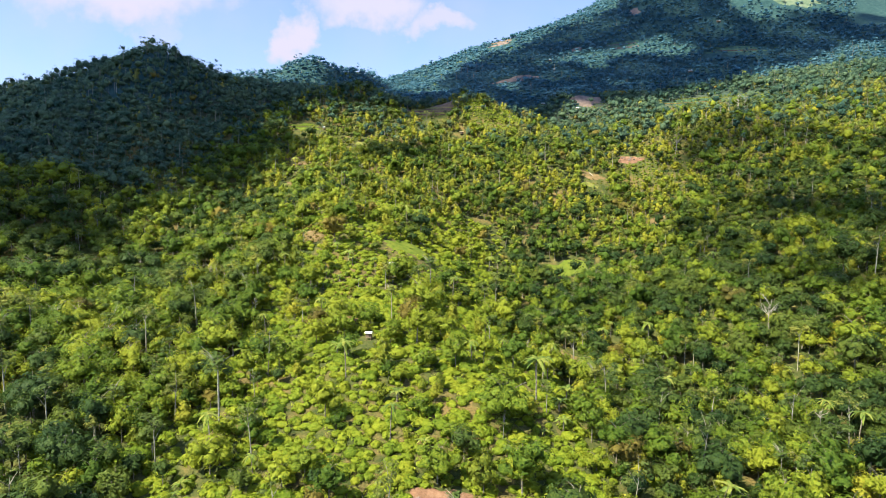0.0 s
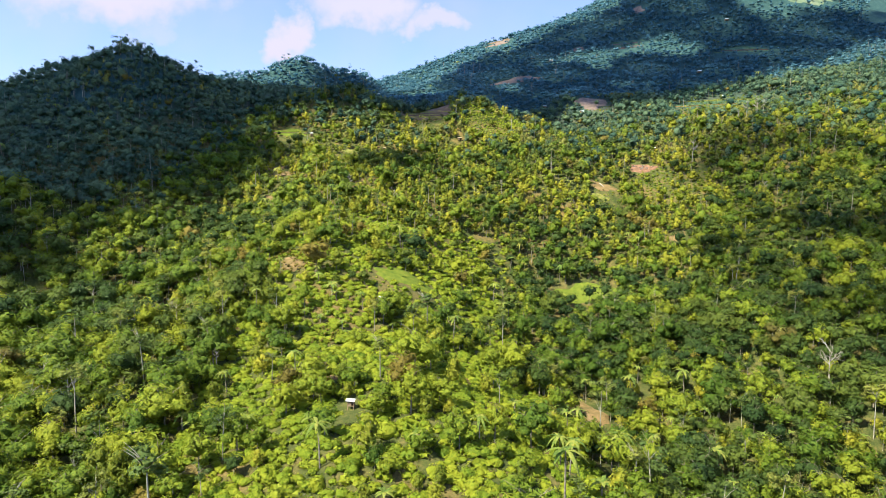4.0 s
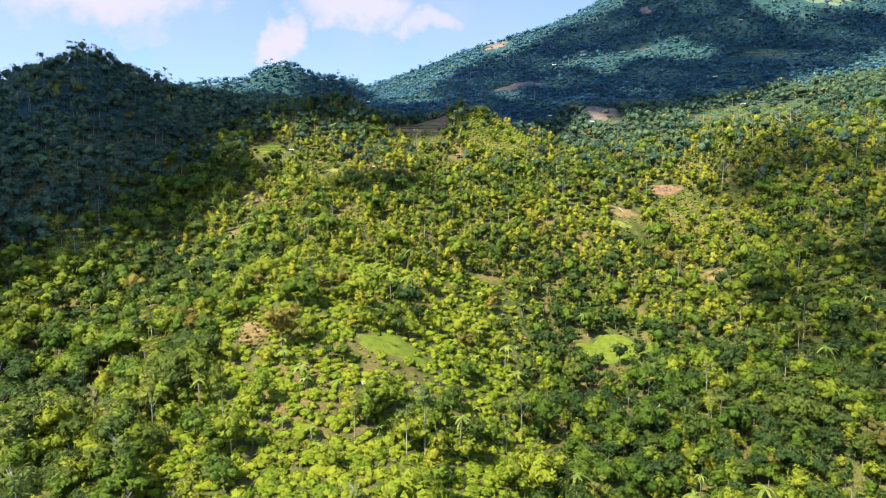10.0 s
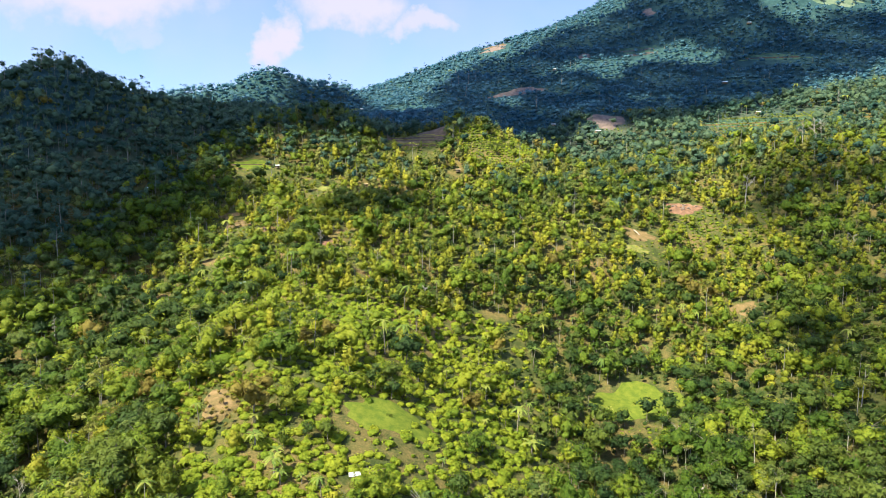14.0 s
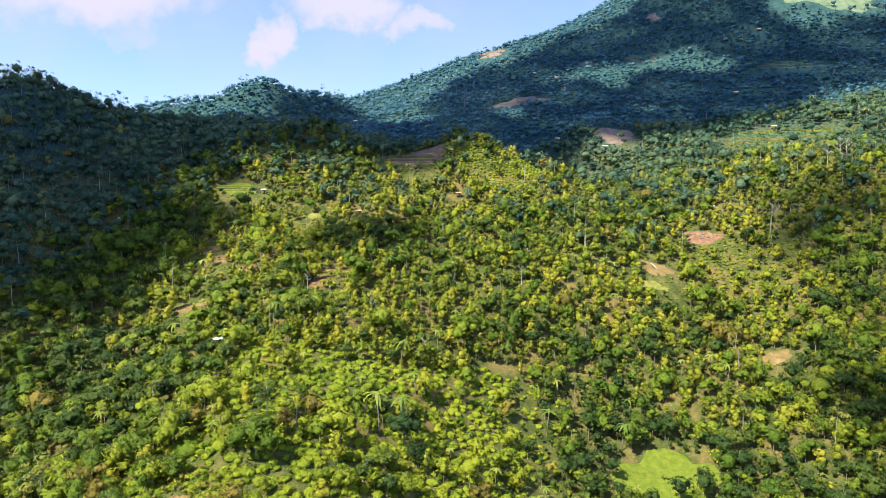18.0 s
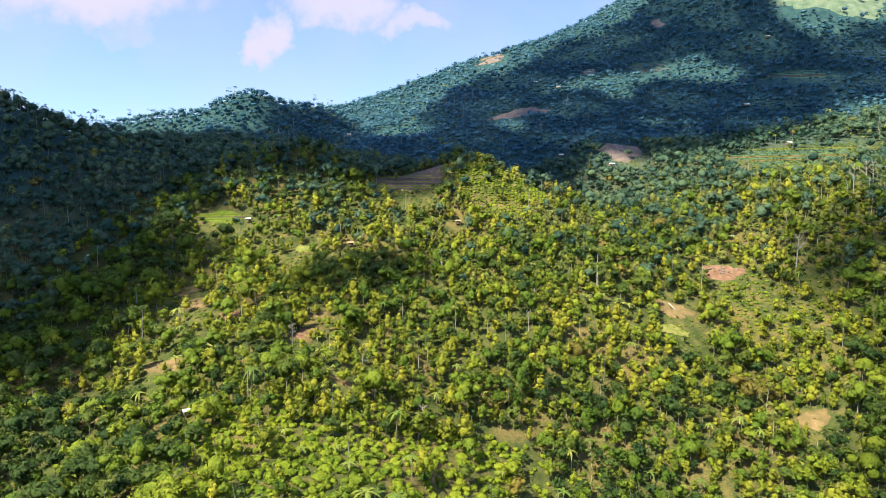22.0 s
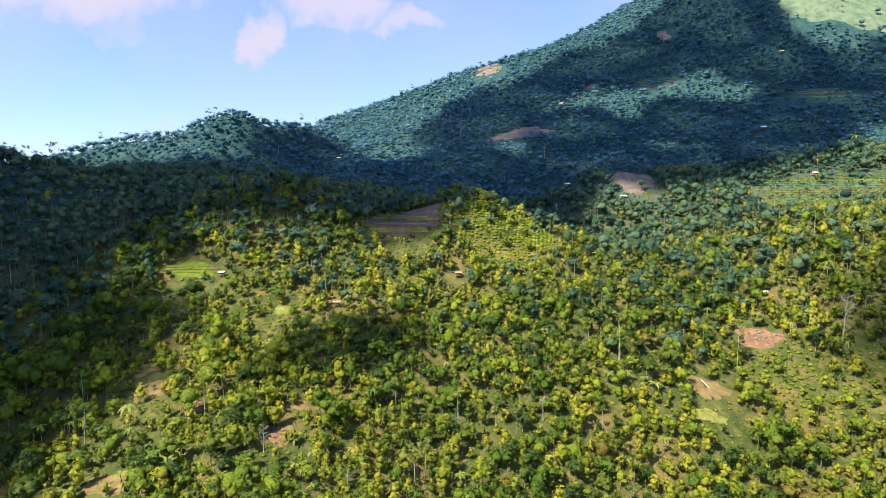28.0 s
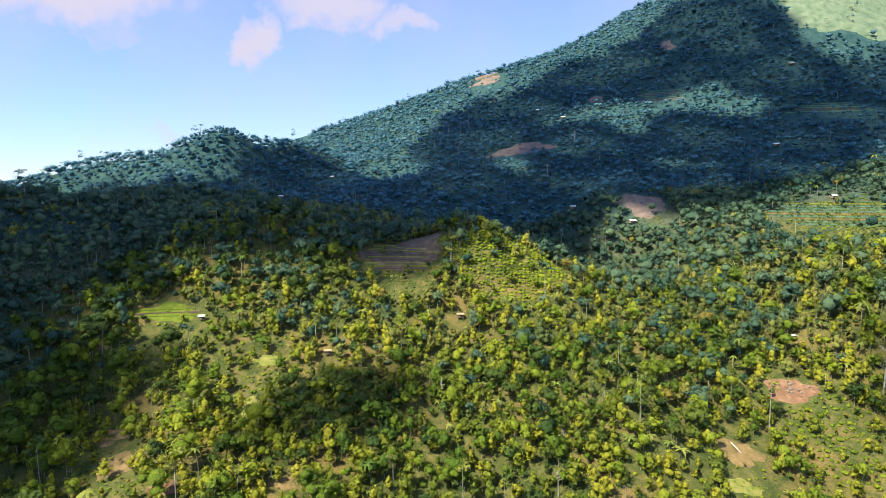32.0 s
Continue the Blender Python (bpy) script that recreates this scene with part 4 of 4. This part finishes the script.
DEAD_TREES = [
    (132, 238, 15, 0.4), (192, 502, 21, 0.3), (257, 552, 16, 0.3), (268, 556, 18, 0.3), (243, 538, 14, 0.12), (276, 561, 15, 0.3), (262, 546, 10, 0.3),
    (4, 509, 12, 0.12), (43, 465, 10, 0.2), (48, 481, 9, 0.2), (-153, 369, 11, 0.15), (-112, 285, 9, 0.35), (-92, 453, 9, 0.2), (-60, 437, 9, 0.3),
    (-176, 470, 12, 0.15), (105, 160, 12, 0.3), (30, 205, 9, 0.2), (-73, 230, 8, 0.2), (75, 300, 11, 0.2), (100, 690, 14, 0.15), (60, 660, 12, 0.12),
    (110, 780, 14, 0.15), (150, 845, 16, 0.12), (40, 870, 15, 0.12), (25, 955, 16, 0.1), (35, 950, 18, 0.1), (48, 948, 17, 0.1), (57, 945, 15, 0.1), (5, 1065, 16, 0.1), (-30, 425, 9, 0.3), (-7, 403, 9, 0.35), (115, 330, 11, 0.25), (210, 430, 12, 0.25),
]
for k, (x, y, h, spread) in enumerate(DEAD_TREES):
    bare_tree(x, y, h, 300 + k, spread)


def fallen_log(x0, y0, x1, y1, r):
    a, b = (np.array([x, y, float(land(x, y)) + 0.45 + r]) for x, y in ((x0, y0), (x1, y1)))
    m = (a + b) / 2
    ob = new("fallen_log", from_arrays("fallen_log", *tube([a - m, (0.1, 0.2, 0.15), b - m], [r, r * 0.9, r * 0.6], 8), [DEAD], smooth=True))
    ob.location = m
    tagged(ob, "bleached fallen tree log lying on bare ground", "log")


fallen_log(117.5, 487, 119.5, 482.5, 0.4)
fallen_log(265, 548, 271, 551, 0.3)


def rock(x, y, s, seed):
    rng = np.random.default_rng(seed)
    ob = new("rock", from_arrays("rock", *lump(rng, np.zeros(3), np.array([s, s * rng.uniform(0.6, 1), s * 0.65]), 4), [ROCK]))
    ob.matrix_basis = pose(x, y, float(land(x, y)) + 0.45 + 0.2 * s, 0, 0, rng.uniform(0, 360))
    tagged(ob, "rough grey-brown rock lying on bare soil", "rock", "rocks on the bare soil")


rocks = np.random.default_rng(5)
for k in range(26):
    t, r = rocks.uniform(0, 6.28), rocks.uniform(0, 0.8) ** 0.7
    rock(158 + 9 * r * math.cos(t), 512 + 5 * r * math.sin(t), rocks.uniform(0.35, 1.0), 500 + k)
for k in range(6):
    rock(-6 + rocks.uniform(-3, 3), 129 + rocks.uniform(-2, 2), rocks.uniform(0.5, 1.3), 540 + k)

# ---------------------------------------------------------------- terraces


def contour(x, z, y0, y1):
    """Where the slope between y0 and y1 reaches the height z, for each x."""
    ys = np.linspace(y0, y1, 160)
    zz = land(x[:, None], ys[None])
    zz = np.maximum.accumulate(zz, axis=1)
    return np.array([np.interp(z, row, ys) for row in zz])


def terraces(cx, cy, half, steps, rise, mats, label, seed, hedge=False):
    rng = np.random.default_rng(seed)
    ob = new("field_terrace")
    ob.empty_display_size = 0.5
    base = float(land(cx, cy)) - rise * steps / 2
    for k in range(steps):
        a, b = cx - half * rng.uniform(0.6, 1.0), cx + half * rng.uniform(0.6, 1.0)
        x = np.linspace(a, b, 15)
        z = base + k * rise
        front, back = contour(x, z, cy - 60, cy + 60), contour(x, z + rise, cy - 60, cy + 60) + 0.4
        deep = np.minimum(back, front + 14)
        top = z + 0.9
        rows = [np.stack([x, front - 0.15, np.full(15, z - 0.8)], 1), np.stack([x, front + 0.1, np.full(15, top)], 1), np.stack([x, deep, np.full(15, top + 0.1)], 1), np.stack([x, deep + 0.2, np.full(15, z - 0.8)], 1)]
        part("ledge", from_arrays("ledge", np.concatenate(rows), grid_quads(15, 4), [mats[rng.integers(len(mats))]]), ob)
        if hedge:
            row = [(np.array([a + (b - a) * t, np.interp(a + (b - a) * t, x, front) + 0.3, top + 0.3]), np.array([0.9, 0.8, 0.75]) * rng.uniform(0.6, 1.2)) for t in np.sort(rng.uniform(0, 1, int((b - a) / 1.5)))]
            co, faces = leaves(rng, row, 14 * len(row), 0.7)
            part("hedge", from_arrays("hedge", co, faces, [LEAF["dark", True]], smooth=True, normals=foliage_normals(rng, co, faces, row)), ob, "dark green hedge")
    tagged(ob, label, "terrace", kind="structure")


terraces(288, 655, 46, 9, 1.6, [HAZY_GRASS, STRAW, SOIL_TAN, SOIL_TAN], "stepped crop terraces of green and dry fields with hedges", 1, True)
terraces(-15, 603, 22, 8, 1.3, [SOIL_DARK, SOIL_DARK, STRAW], "stepped bare brown terraces on the knoll", 2)
terraces(44, 592, 18, 5, 1.6, [STRAW, SOIL_TAN, GRASS], "stepped grassy terraces on the sunny knoll", 3, True)
terraces(262, 915, 22, 7, 2.2, [HAZY_GRASS, HAZY_GRASS, SLIP], "stepped green terraces on the mountain side", 4)
terraces(388, 828, 40, 5, 2.2, [HAZY_GRASS, SOIL_DARK], "stepped dry terraces on the mountain side", 5)
terraces(108, 1225, 20, 6, 3.0, [SLIP, SOIL_TAN], "stepped reddish terraces on the far ridge", 6)
terraces(-128, 561, 20, 3, 1.2, [GRASS, GRASS, SOIL_DARK], "stepped dry grass fields on the slope", 7)


plant_all()
